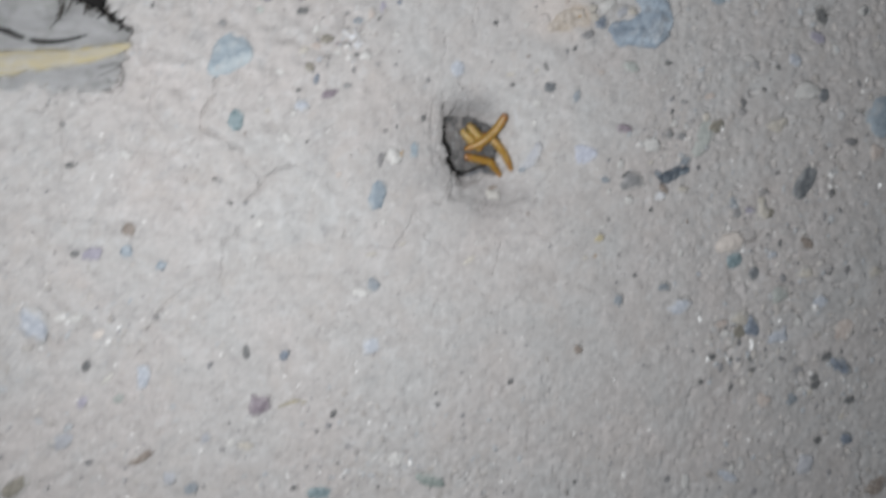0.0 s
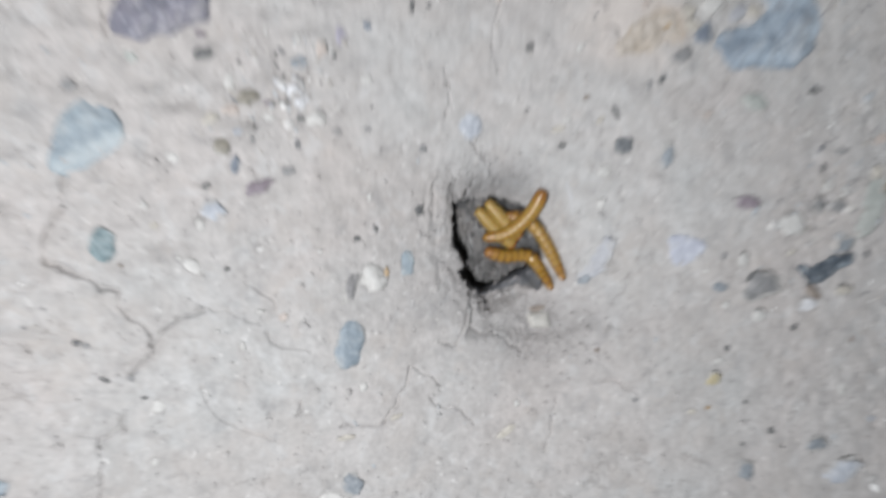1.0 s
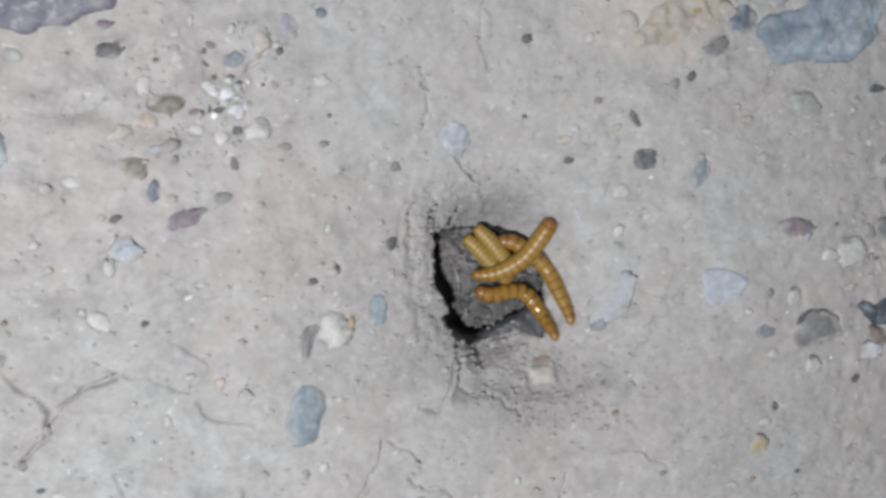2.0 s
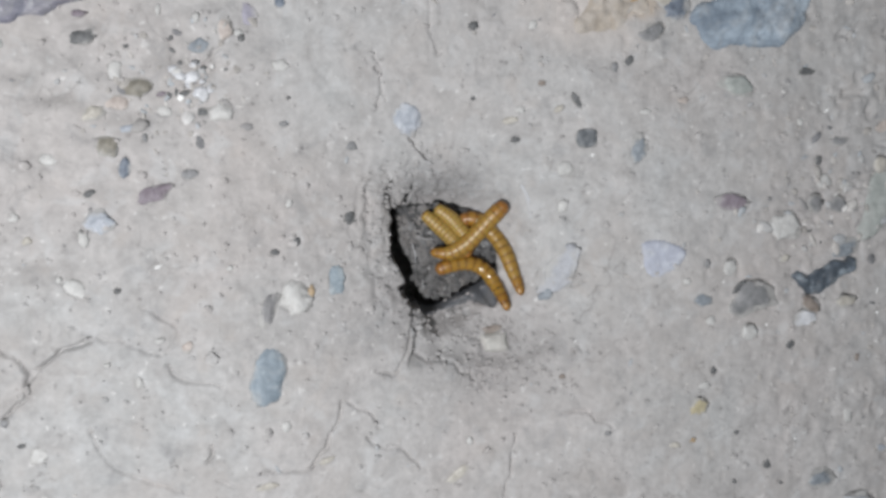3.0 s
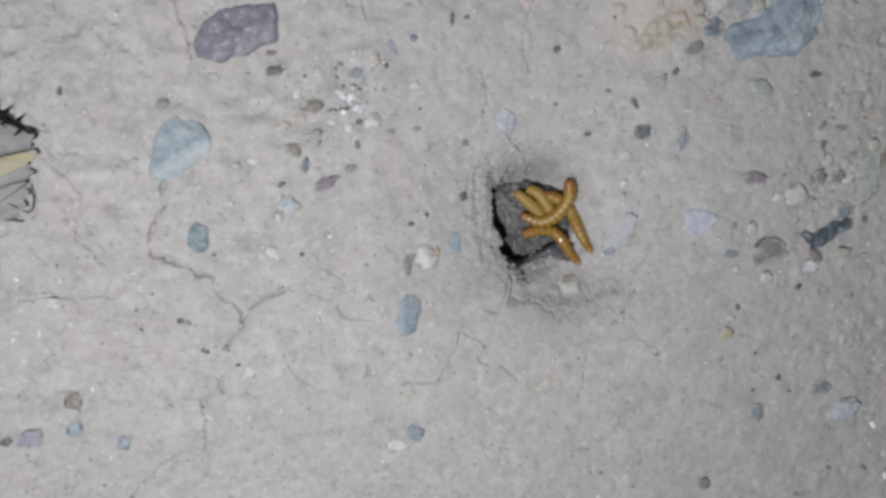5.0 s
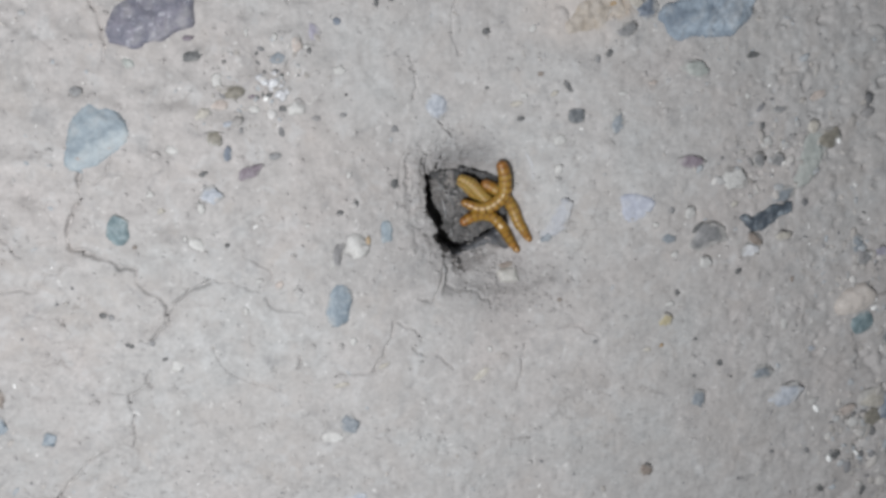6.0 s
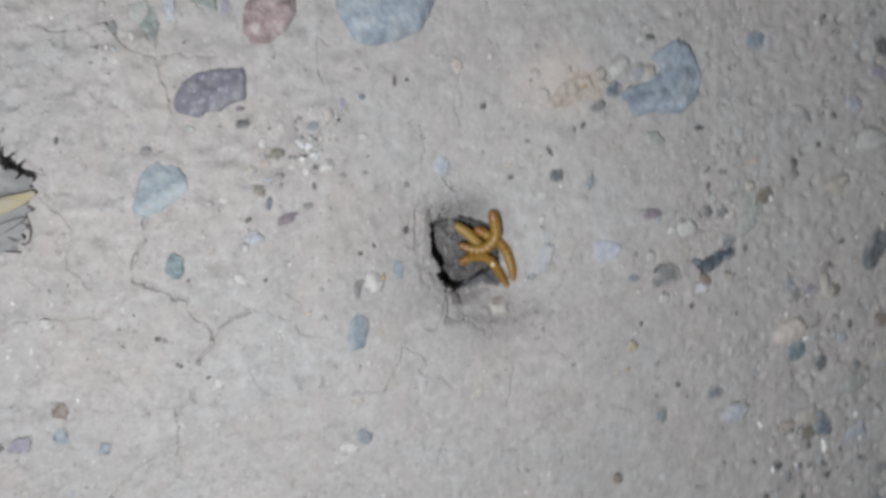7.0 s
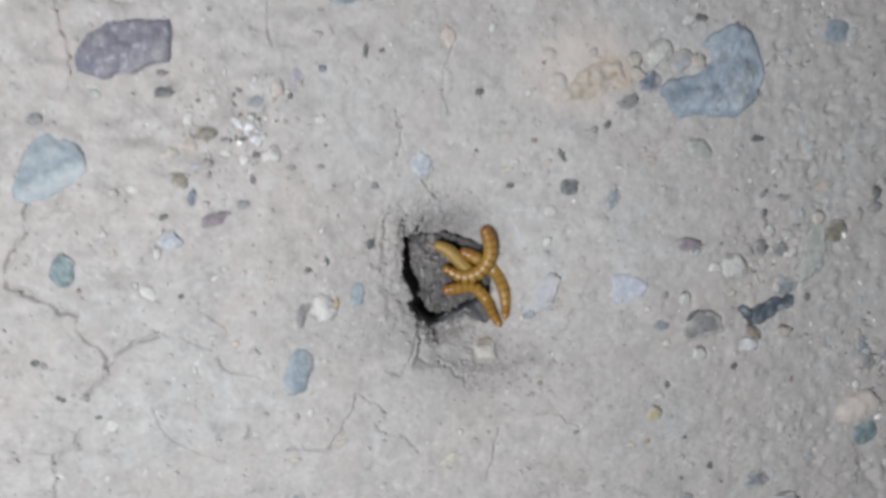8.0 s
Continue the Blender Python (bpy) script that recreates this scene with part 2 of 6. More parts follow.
def gravel_material():
    n = Nodes("gravel_mix")
    geo = n.tree.nodes.new("ShaderNodeNewGeometry")
    # the whitest grains at the ramp's end are painted glints
    col = n.ramp(geo.outputs["Random Per Island"], (0.0, (0.12, 0.12, 0.12)), (0.10, (0.23, 0.23, 0.24)), (0.24, (0.35, 0.33, 0.31)), (0.42, (0.40, 0.38, 0.36)),
                 (0.56, (0.36, 0.385, 0.41)), (0.70, (0.42, 0.395, 0.375)), (0.88, (0.48, 0.46, 0.44)), (0.95, (0.62, 0.61, 0.60)), (1.0, (0.82, 0.82, 0.81)))
    grain = n.noise(900, 3, 0.7)
    col = n.mix(0.45, col, n.ramp(grain, (0.25, 0.3), (0.75, 0.7)), "OVERLAY")
    return n.finish(col, 0.7, ((grain, 0.0003, 0.6),), 0.35)


GRAVEL = gravel_material()


def bark_material(name, a, b, c, stretch=(60, 600, 600), rough=0.8):
    n = Nodes(name)
    m = n.tree.nodes.new("ShaderNodeMapping")
    m.inputs["Scale"].default_value = stretch
    n.link(n.coord.outputs["Object"], m.inputs["Vector"])
    t = n.tree.nodes.new("ShaderNodeTexNoise")
    t.inputs["Scale"].default_value, t.inputs["Detail"].default_value = 1.0, 5.0
    n.link(m.outputs["Vector"], t.inputs["Vector"])
    col = n.mix(n.ramp(t.outputs["Fac"], (0.35, 0.0), (0.65, 1.0)), a, b)
    col = n.mix(n.ramp(n.noise(120, 4, 0.6), (0.5, 0.0), (0.7, 0.8)), col, c)
    return n.finish(col, rough, ((t.outputs["Fac"], 0.0008, 0.7),), 0.3)


CHARRED = bark_material("charred_bark", (0.006, 0.006, 0.006), (0.014, 0.012, 0.012), (0.022, 0.018, 0.017), rough=0.95)
STRAW = bark_material("dry_straw", (0.39, 0.335, 0.20), (0.33, 0.31, 0.26), (0.37, 0.36, 0.34))
LEAF = bark_material("withered_leaf_skin", (0.56, 0.565, 0.57), (0.46, 0.46, 0.46), (0.36, 0.36, 0.352), (70, 420, 420), 0.85)
ROOT = bark_material("dark_rootlet", (0.05, 0.045, 0.04), (0.09, 0.08, 0.07), (0.04, 0.036, 0.03))
SILK_LINING = bark_material("blue_grey_silk", (0.20, 0.208, 0.232), (0.26, 0.265, 0.28), (0.32, 0.315, 0.31), (220, 420, 420))
SILK = bark_material("dusty_silk", (0.48, 0.485, 0.50), (0.44, 0.44, 0.45), (0.41, 0.40, 0.395), (300, 300, 300))


def larva_material(name, body, band, gloss=0.30):
    """Amber, waxy skin; the hind edge of each ring is darker."""
    n = Nodes(name)
    split = n.tree.nodes.new("ShaderNodeSeparateXYZ")
    n.link(n.coord.outputs["Generated"], split.inputs["Vector"])
    edge = n.ramp(split.outputs["X"], (0.0, 0.9), (0.11, 0.85), (0.17, 0.18), (0.5, 0.0), (0.84, 0.12), (0.90, 0.80), (1.0, 0.9))
    col = n.mix(n.ramp(n.noise(420, 3, 0.6), (0.35, 0.0), (0.7, 1.0)), body, tuple(v * 0.86 for v in body))
    col = n.mix(edge, col, band)
    mat = n.finish(col, gloss, ((n.noise(900, 3, 0.6), 0.0002, 0.25),), 0.5)
    n.bsdf.inputs["Subsurface Weight"].default_value = 0.25
    n.bsdf.inputs["Subsurface Radius"].default_value = (0.9, 0.45, 0.12)
    n.bsdf.inputs["Subsurface Scale"].default_value = 0.0012
    n.bsdf.inputs["Coat Weight"].default_value = 0.35 if gloss < 0.2 else 0.06
    n.bsdf.inputs["Coat Roughness"].default_value = 0.22
    return mat


LARVA = {
    "pale": larva_material("pale_amber_skin", (0.350, 0.230, 0.058), (0.19, 0.100, 0.022), 0.42),
    "amber": larva_material("amber_skin", (0.318, 0.186, 0.034), (0.155, 0.070, 0.012), 0.42),
    "glossy": larva_material("glossy_amber_skin", (0.305, 0.170, 0.028), (0.135, 0.056, 0.009), 0.17),
    "brown": larva_material("brown_amber_skin", (0.300, 0.152, 0.024), (0.145, 0.058, 0.010), 0.34),
    "head": larva_material("head_skin", (0.275, 0.125, 0.028), (0.20, 0.080, 0.018), 0.30),
}

# ---- the ground ----


def bump2(x, y, cx, cy, s):
    return np.exp(-((x - cx) ** 2 + (y - cy) ** 2) / (2 * s * s))


LATTICE = np.random.RandomState(7).rand(256, 256)


def value_noise(x, y, size):
    """Smooth noise from -0.5 to 0.5 with features of the given size."""
    u, v = np.asarray(x, float) / size, np.asarray(y, float) / size
    i, j = np.floor(u).astype(int), np.floor(v).astype(int)
    a, b = u - i, v - j
    a, b = a * a * (3 - 2 * a), b * b * (3 - 2 * b)
    at = lambda p, q: LATTICE[p % 256, q % 256]
    return (at(i, j) * (1 - a) + at(i + 1, j) * a) * (1 - b) + (at(i, j + 1) * (1 - a) + at(i + 1, j + 1) * a) * b - 0.5


def rough_side(x, y):
    """0 on the smooth crust about the burrow, 1 on the loose gravelly ground beyond it."""
    right = 1 / (1 + np.exp(-(x - 105 + 0.35 * y) / 16))
    left = 1 / (1 + np.exp((x + 150 - 0.5 * y) / 14))
    low = 1 / (1 + np.exp((y + 105 + 0.1 * x) / 14))
    return np.clip(right + 0.8 * left + 0.8 * low, 0, 1)


# the mouth of the burrow and the crumbly lid that lies in it, as outlines in mm
MOUTH = ((-14.3, 12.4), (-14.6, 9.3), (-15.6, 5.2), (-14.9, 1.1), (-14.1, -3.1), (-12.2, -7.4), (-13.1, -9.5), (-11.5, -13.1), (-8.8, -16.5), (-2.9, -18.5),
         (1.5, -17.1), (5.9, -14.7), (10.3, -12.4), (14.8, -9.7), (16.8, -4.0), (16.8, 3.0), (13.6, 9.0), (8.3, 11.2), (0.9, 13.3), (-6.6, 12.4))
LID = ((-13.6, 10.6), (-13.0, 8.2), (-12.2, 5.2), (-11.4, 1.1), (-10.2, -2.1), (-8.3, -4.4), (-8.8, -8.7), (-7.3, -10.8), (-5.2, -13.9), (-2.5, -15.3), (1.7, -14.2),
       (6.2, -11.8), (10.7, -9.9), (14.8, -7.7), (16.2, -3.6), (16.2, 3.2), (13.0, 8.6), (8.3, 10.4), (0.8, 12.6), (-6.7, 12.3), (-11.4, 12.2))
LID_Z = -16.0


def inside_by(x, y, outline):
    """How far each place lies inside an outline; negative outside."""
    far, within = np.full(x.shape, 1e9), np.zeros(x.shape, bool)
    for (x0, y0), (x1, y1) in zip(outline, outline[1:] + outline[:1]):
        ux, uy = x1 - x0, y1 - y0
        t = np.clip(((x - x0) * ux + (y - y0) * uy) / (ux * ux + uy * uy), 0, 1)
        far = np.minimum(far, np.hypot(x - x0 - t * ux, y - y0 - t * uy))
        within ^= ((y0 > y) != (y1 > y)) & (x < x0 + (y - y0) * ux / (uy if abs(uy) > 1e-9 else 1e-9))
    return np.where(within, far, -far)


def ease(v):
    v = np.clip(v, 0, 1)
    return v * v * (3 - 2 * v)


def lie(x, y):
    """The lie of the land in mm, with neither the burrow nor fine relief."""
    return (0.6 + 2.5 * bump2(x, y, 62, -15, 40) + 3 * bump2(x, y, -112, -5, 30) + 2 * bump2(x, y, -50, -35, 25)
            - 10.5 * bump2(x, y, -2, 5, 25) - 5 * bump2(x, y, 14, -26, 11))


def relief(x, y):
    r = rough_side(x, y)
    # clods on the ground to the south-west
    clods = 1 / (1 + np.exp(np.clip((x + 135 - 0.55 * (y + 120)) / 12, -50, 50)))
    h = lie(x, y) + 0.9 * value_noise(x + 900, y + 300, 23) + 0.6 * value_noise(x + 70, y + 510, 9.3) + (0.20 + 0.3 * r) * value_noise(x, y + 40, 4.1)
    near = np.exp(-((np.hypot(x - 1, y) - 17) / 9) ** 2) * np.clip(0.45 + 0.02 * (y - x), 0, 1) + 1.1 * np.exp(-((x - 15) / 16) ** 2 - ((y + 29) / 8) ** 2)
    h = h + (0.20 + 0.22 * r + 0.5 * near) * value_noise(x + 33, y, 1.9) + (0.45 * r + 1.3 * clods + 0.9 * near) * value_noise(x + 11, y + 77, 6.5)
    h = h + 1.5 * clods * value_noise(x + 5 - 0.4 * y, 1.7 * y + 19, 7.5)
    pits = np.maximum(0, value_noise(x + 210, y + 130, 5.2) + 0.6 * value_noise(x + 17, y + 93, 2.4) - 0.30)
    h = h - (4.2 + 4.0 / (1 + np.exp(np.clip((150 - x) / 8, -50, 50)))) * r * pits + 0.5 * r * value_noise(x + 71, y + 222, 2.9)
    h = h - 1.1 * np.maximum(0, value_noise(x + 120, y + 55, 3.3) - 0.22) - 0.7 * np.maximum(0, value_noise(x + 620, y + 255, 11.0) - 0.1)
    return h + 0.9 * np.maximum(0, value_noise(x + 400, y + 800, 6.0) - 0.12)


def burrow(x, y):
    """How far the burrow's mouth and the hollows about it are cut down, in mm: sheer to the west, a dished slope to the north and east."""
    x, y = np.asarray(x, float), np.asarray(y, float)
    cut = np.zeros_like(x)
    near = (np.abs(x) < 60) & (np.abs(y) < 60)
    if not near.any():
        return cut
    x, y = x[near], y[near]
    d = inside_by(x, y, MOUTH) + (0.9 + 1.3 * (x < -6)) * value_noise(x + 60, y + 20, 2.3) + (0.7 + 0.6 * (x < -6)) * value_noise(x, y + 60, 1.2)
    ang = np.arctan2(y - 1, x + 1)
    pit = 26 * ease(d / 0.8)
    east = ease(1.4 * np.cos(ang - 0.75) + 0.35)
    south = ease(3.2 * np.cos(ang + 1.12) - 2.0)
    slope = 5.6 * ease((11.5 + d) / 11.5) * east + 1.8 * ease((5.0 + d) / 3.6) * ease(2.6 * np.cos(ang - 1.7) - 1.1) + 7.5 * ease((6.4 + d) / 6.0) * south * (1 - east)
    # terraces left by digging on the northern slope, and the cracked lip to the west
    north = ease(1.8 * np.cos(ang - 1.75) - 0.3)
    out = -d + 1.6 * value_noise(x + 140, y + 8, 4.5)
    slope = slope + north * np.clip(value_noise(x + 9, y + 301, 4.0) + 0.45, 0, 1) * (1.5 * np.exp(-((out - 7.2) / 0.6) ** 2) + 1.3 * np.exp(-((out - 9.8) / 0.55) ** 2) + 1.1 * np.exp(-((out - 4.6) / 0.5) ** 2))
    west = ease(2.2 * np.cos(ang - 3.2) - 0.6)
    slope = slope + west * (0.5 * np.exp(-((out - 6.0) / 1.3) ** 2) - 0.5 * np.exp(-((out - 3.2) / 2.0) ** 2) + 1.1 * np.clip(value_noise(x + 3, y + 14, 1.7), 0, 1) * np.exp(-((out - 0.8) / 1.1) ** 2))
    # the hollow below the mouth, whose western side is a broken edge
    edge = x + 10.2 + 1.1 * value_noise(x, y + 500, 3.2) + 0.10 * np.maximum(0, -22 - y) ** 1.4
    run = ease((-15.0 - y) / 1.5) * ease((y + 31.5) / 4.0)
    slope = slope + 2.6 * run * ease(edge / 0.9) * np.exp(-np.maximum(edge, 0) / 9.0)
    rim = np.hypot((x - 12) / 1.75, y + 22) - 11.5 + 1.8 * value_noise(x + 77, y, 6.0)
    slope = slope + 1.1 * ease(-rim / 2.2) * ease((-16.0 - y) / 4.0)
    cut[near] = np.maximum(pit * (d > 0), 0) + slope
    return cut


CRACKS = []


def crack(width, depth, *points):
    CRACKS.append((width, depth, points))


crack(0.50, 1.9, (-159.3, 91.5), (-151.8, 89.6), (-133.5, 91.5))
crack(0.70, 2.6, (-133.5, 91.5), (-129.3, 86.6))
crack(0.42, 1.4, (-129.3, 86.6), (-124.2, 82.1), (-116.2, 79.4), (-115.6, 72.8), (-112.3, 64.2), (-114.0, 54.4))
crack(0.36, 1.2, (-116.1, 80.4), (-107.0, 80.0), (-95.8, 80.3))
crack(0.42, 1.2, (-52.8, 83.7), (-57.0, 85.8), (-57.3, 74.9), (-56.0, 69.9))
crack(0.65, 2.2, (-125.0, 20.0), (-126.7, 11.9), (-129.9, 6.5), (-131.5, -3.7), (-123.9, -5.4), (-117.2, -10.2), (-112.7, -11.5))
crack(0.56, 2.0, (-112.7, -11.5), (-111.5, -17.4), (-106.4, -21.7), (-103.6, -24.9), (-96.0, -19.5), (-89.4, -18.1))
crack(0.50, 1.7, (-103.6, -24.9), (-106.4, -31.7), (-110.7, -36.4))
crack(0.43, 1.4, (-180.7, -17.7), (-169.9, -15.2), (-154.0, -15.9), (-143.3, -16.9), (-140.9, -11.7), (-132.1, -9.3))
crack(0.36, 1.1, (-92.1, -40.0), (-89.8, -47.5), (-81.6, -54.5), (-70.1, -59.4))
crack(0.50, 1.6, (-111.7, -46.6), (-114.1, -51.6), (-119.8, -55.7), (-125.6, -53.3))
crack(0.58, 1.8, (-119.8, -55.7), (-120.1, -67.9), (-121.7, -74.1))
crack(0.50, 1.5, (-128.4, -72.5), (-136.0, -76.5), (-143.9, -84.0), (-149.0, -90.5), (-153.3, -98.3))
crack(0.45, 1.5, (-193.5, 4.6), (-190.4, -1.2), (-191.1, -9.8), (-189.9, -16.4), (-191.3, -31.1))
crack(0.55, 1.6, (-205.6, 0.8), (-199.6, -0.1), (-196.5, 4.5))
crack(0.42, 1.3, (-168.6, -13.4), (-157.6, -14.9), (-156.3, -20.4))
crack(0.38, 1.2, (-165.4, 12.7), (-169.0, 4.7), (-165.5, -4.7))
crack(0.40, 1.2, (-190.5, -16.5), (-183.3, -19.6), (-175.0, -17.8))
crack(0.50, 1.6, (-185.2, 9.5), (-181.5, 4.5), (-174.9, 6.2))
crack(0.35, 1.0, (-91.0, -16.0), (-81.5, -18.8), (-73.2, -22.7))
crack(0.45, 1.5, (-175.6, -145.5), (-187.8, -146.6), (-195.0, -152.7), (-202.0, -157.0))
crack(0.90, 2.6, (250.3, -168.1), (249.7, -175.1), (252.8, -184.0), (253.8, -197.1))
crack(0.50, 1.7, (-30.2, -39.0), (-32.4, -46.2), (-38.9, -55.3), (-51.2, -55.8))
crack(0.65, 1.9, (-62.4, -47.0), (-64.1, -50.7))
crack(0.43, 1.4, (-18.1, 48.7), (-16.2, 44.4), (-16.1, 40.0))
crack(0.58, 1.7, (-10.5, 34.0), (-8.4, 27.8), (-5.5, 25.1))
crack(0.86, 2.7, (153.5, -41.9), (157.5, -46.8), (165.7, -43.0), (170.1, -37.8))
crack(0.79, 2.4, (126.7, 16.4), (128.1, 12.3), (126.6, 5.3))
crack(0.75, 4.5, (-14.8, 19.4), (-15.2, 16.6), (-14.0, 12.4))
crack(0.55, 4.0, (-8.8, 18.6), (-9.8, 15.6), (-10.8, 12.6))
crack(0.40, 1.3, (-10.4, -17.0), (-10.8, -26.4), (-12.2, -29.6), (-16.3, -31.9), (-21.3, -30.6))
crack(0.42, 1.3, (-9.9, -27.0), (-4.8, -29.8), (1.4, -31.5), (5.6, -35.0), (6.6, -38.2))
crack(0.40, 1.3, (-147.3, -23.6), (-139.4, -25.8), (-136.1, -28.4), (-136.2, -32.3))
crack(0.32, 0.9, (-19.7, 51.5), (-16.9, 47.7), (-16.5, 41.1), (-18.2, 38.0))
crack(0.32, 0.9, (-2.7, 72.1), (-3.9, 63.9), (-4.0, 57.5), (-1.8, 51.9))
crack(0.45, 1.4, (17.6, -50.9), (16.3, -58.4), (13.2, -67.6))
crack(0.40, 1.2, (-55.7, 52.6), (-59.5, 50.0), (-61.2, 46.4))
crack(0.40, 1.3, (-23.9, -48.5), (-18.8, -51.0), (-14.7, -52.9), (-9.6, -56.8))
crack(0.34, 0.9, (-78.6, -10.5), (-73.0, -13.9), (-69.4, -17.1), (-71.7, -22.0))
crack(0.40, 1.3, (-71.9, -26.0), (-69.2, -29.2), (-59.5, -31.0))
crack(0.40, 1.3, (-115.2, 24.9), (-116.6, 20.3), (-121.3, 17.8))
crack(0.40, 1.3, (29.0, -8.4), (34.3, -10.2), (37.5, -8.9))
crack(0.35, 1.2, (30.1, -46.5), (36.7, -46.0), (44.4, -49.9))
crack(0.35, 1.1, (11.5, -87.0), (18.1, -88.1))
crack(0.40, 1.2, (-29.8, -38.5), (-22.7, -41.2), (-20.7, -45.6))
crack(0.34, 1.0, (-46.9, -58.6), (-56.1, -59.0), (-62.0, -57.0))
crack(0.43, 1.4, (-160, 30), (-150, 18), (-154, 4), (-146, -6))


def crack_depth(x, y):
    """Depth of the drying cracks over a grid of places."""
    cut = np.zeros_like(x)
    for k, (width, depth, pts) in enumerate(CRACKS):
        near = (x > min(p[0] for p in pts) - 4) & (x < max(p[0] for p in pts) + 4) & (y > min(p[1] for p in pts) - 4) & (y < max(p[1] for p in pts) + 4)
        px, py = x[near], y[near]
        jx, jy = px + 2.2 * value_noise(px + 31 * k, py, 3.1), py + 2.2 * value_noise(px, py + 57 * k, 3.1)
        d = np.full(px.shape, 99.0)
        for (ax, ay), (bx, by) in zip(pts, pts[1:]):
            ux, uy = bx - ax, by - ay
            t = np.clip(((jx - ax) * ux + (jy - ay) * uy) / (ux * ux + uy * uy), 0, 1)
            d = np.minimum(d, np.hypot(jx - ax - t * ux, jy - ay - t * uy))
        w = 0.92 * width * (0.85 + 0.9 * value_noise(px, py, 5.0))
        cut[near] = np.maximum(cut[near], 1.0 * depth * np.clip(1.3 - d / np.maximum(w, 0.36), 0, 1))
    return cut


def axis(fine, edge, step, far):
    """Graded grid lines: close within fine, wider to edge, then growing out to far."""
    lines = list(np.arange(fine[0], fine[1] + step / 2, step))
    for sign, start, stop in ((1, fine[1], edge[1]), (-1, fine[0], edge[0])):
        p, s = lines[-1] if sign > 0 else lines[0], step
        while abs(p) < far:
            s = s * 1.06 if sign * p < sign * stop else s * 1.35
            s = min(s, 1.0) if sign * p < sign * stop else s
            p = p + sign * s
            lines = lines + [p] if sign > 0 else [p] + lines
    return np.array(lines)


SOCKETS = []


def socket_depth(x, y):
    """The bed of each stone, and the narrow gap that dry soil leaves on one side of the proud ones."""
    cut = np.zeros_like(x)
    for sx, sy, length, width, turn, gap in SOCKETS:
        near = (np.abs(x - sx) < length) & (np.abs(y - sy) < length)
        px, py = x[near] - sx, y[near] - sy
        c, q = math.cos(radians(turn)), math.sin(radians(turn))
        u, v = (px * c + py * q) / (length / 2), (-px * q + py * c) / (width / 2)
        cut[near] = np.maximum(cut[near], 1.2 * np.clip((0.86 - np.hypot(u, v)) / 0.25, 0, 1))
        if not gap:
            continue
        rim = (np.hypot(u, v) - 1.03) * math.sqrt(length * width) / 2 + 0.8 * value_noise(px + 5 * sx, py, 3.0)
        side = np.clip((px + py) / (np.hypot(px, py) * 1.414 + 1e-6) + 0.25 * value_noise(px, py + 3 * sy, 4.0), 0, 1)
        cut[near] = np.maximum(cut[near], 1.9 * side * np.exp(-((rim / 0.55) ** 2)))
    return cut


def grid_mesh(name, co, faces_w, faces_h, material):
    me = bpy.data.meshes.new(name)
    idx = np.arange(faces_h * faces_w).reshape(faces_h, faces_w)
    quads = np.stack([idx[:-1, :-1], idx[:-1, 1:], idx[1:, 1:], idx[1:, :-1]], -1).reshape(-1, 4)
    me.vertices.add(len(co))
    me.vertices.foreach_set("co", co.astype(np.float32).ravel())
    me.loops.add(quads.size)
    me.loops.foreach_set("vertex_index", quads.ravel().astype(np.int32))
    me.polygons.add(len(quads))
    me.polygons.foreach_set("loop_start", np.arange(0, quads.size, 4, dtype=np.int32))
    me.update(calc_edges=True)
    me.validate()
    me.polygons.foreach_set("use_smooth", np.ones(len(quads), dtype=bool))
    me.materials.append(material)
    return me


def build_ground():
    xs, ys = axis((-200, 132), (-235, 285), 0.42, 30000), axis((-100, 92), (-205, 170), 0.42, 30000)
    gx, gy = np.meshgrid(xs, ys)
    fade = np.exp(-np.maximum(0, np.hypot(gx, gy) - 500) / 400)
    z = relief(gx, gy) * fade - burrow(gx, gy) - crack_depth(gx, gy) - socket_depth(gx, gy)
    co = np.stack([gx, gy, z], -1).reshape(-1, 3) * MM
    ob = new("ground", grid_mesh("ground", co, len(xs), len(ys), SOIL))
    return tagged(ob, "pale beige-grey dry crusted soil with fine drying cracks", "ground", kind="structure")


def ground_at(x, y):
    x, y = np.array([float(x)]), np.array([float(y)])
    return float((relief(x, y) - burrow(x, y))[0])


# ---- things ----


def part(name, bm, material, parent=None, label="", smooth=True):
    me = bpy.data.meshes.new(name)
    bm.to_mesh(me)
    bm.free()
    for p in me.polygons:
        p.use_smooth = smooth
    me.materials.append(material)
    ob = new(name, me)
    if parent:
        ob.parent = parent
    if label:
        tagged(ob, label)
    return ob


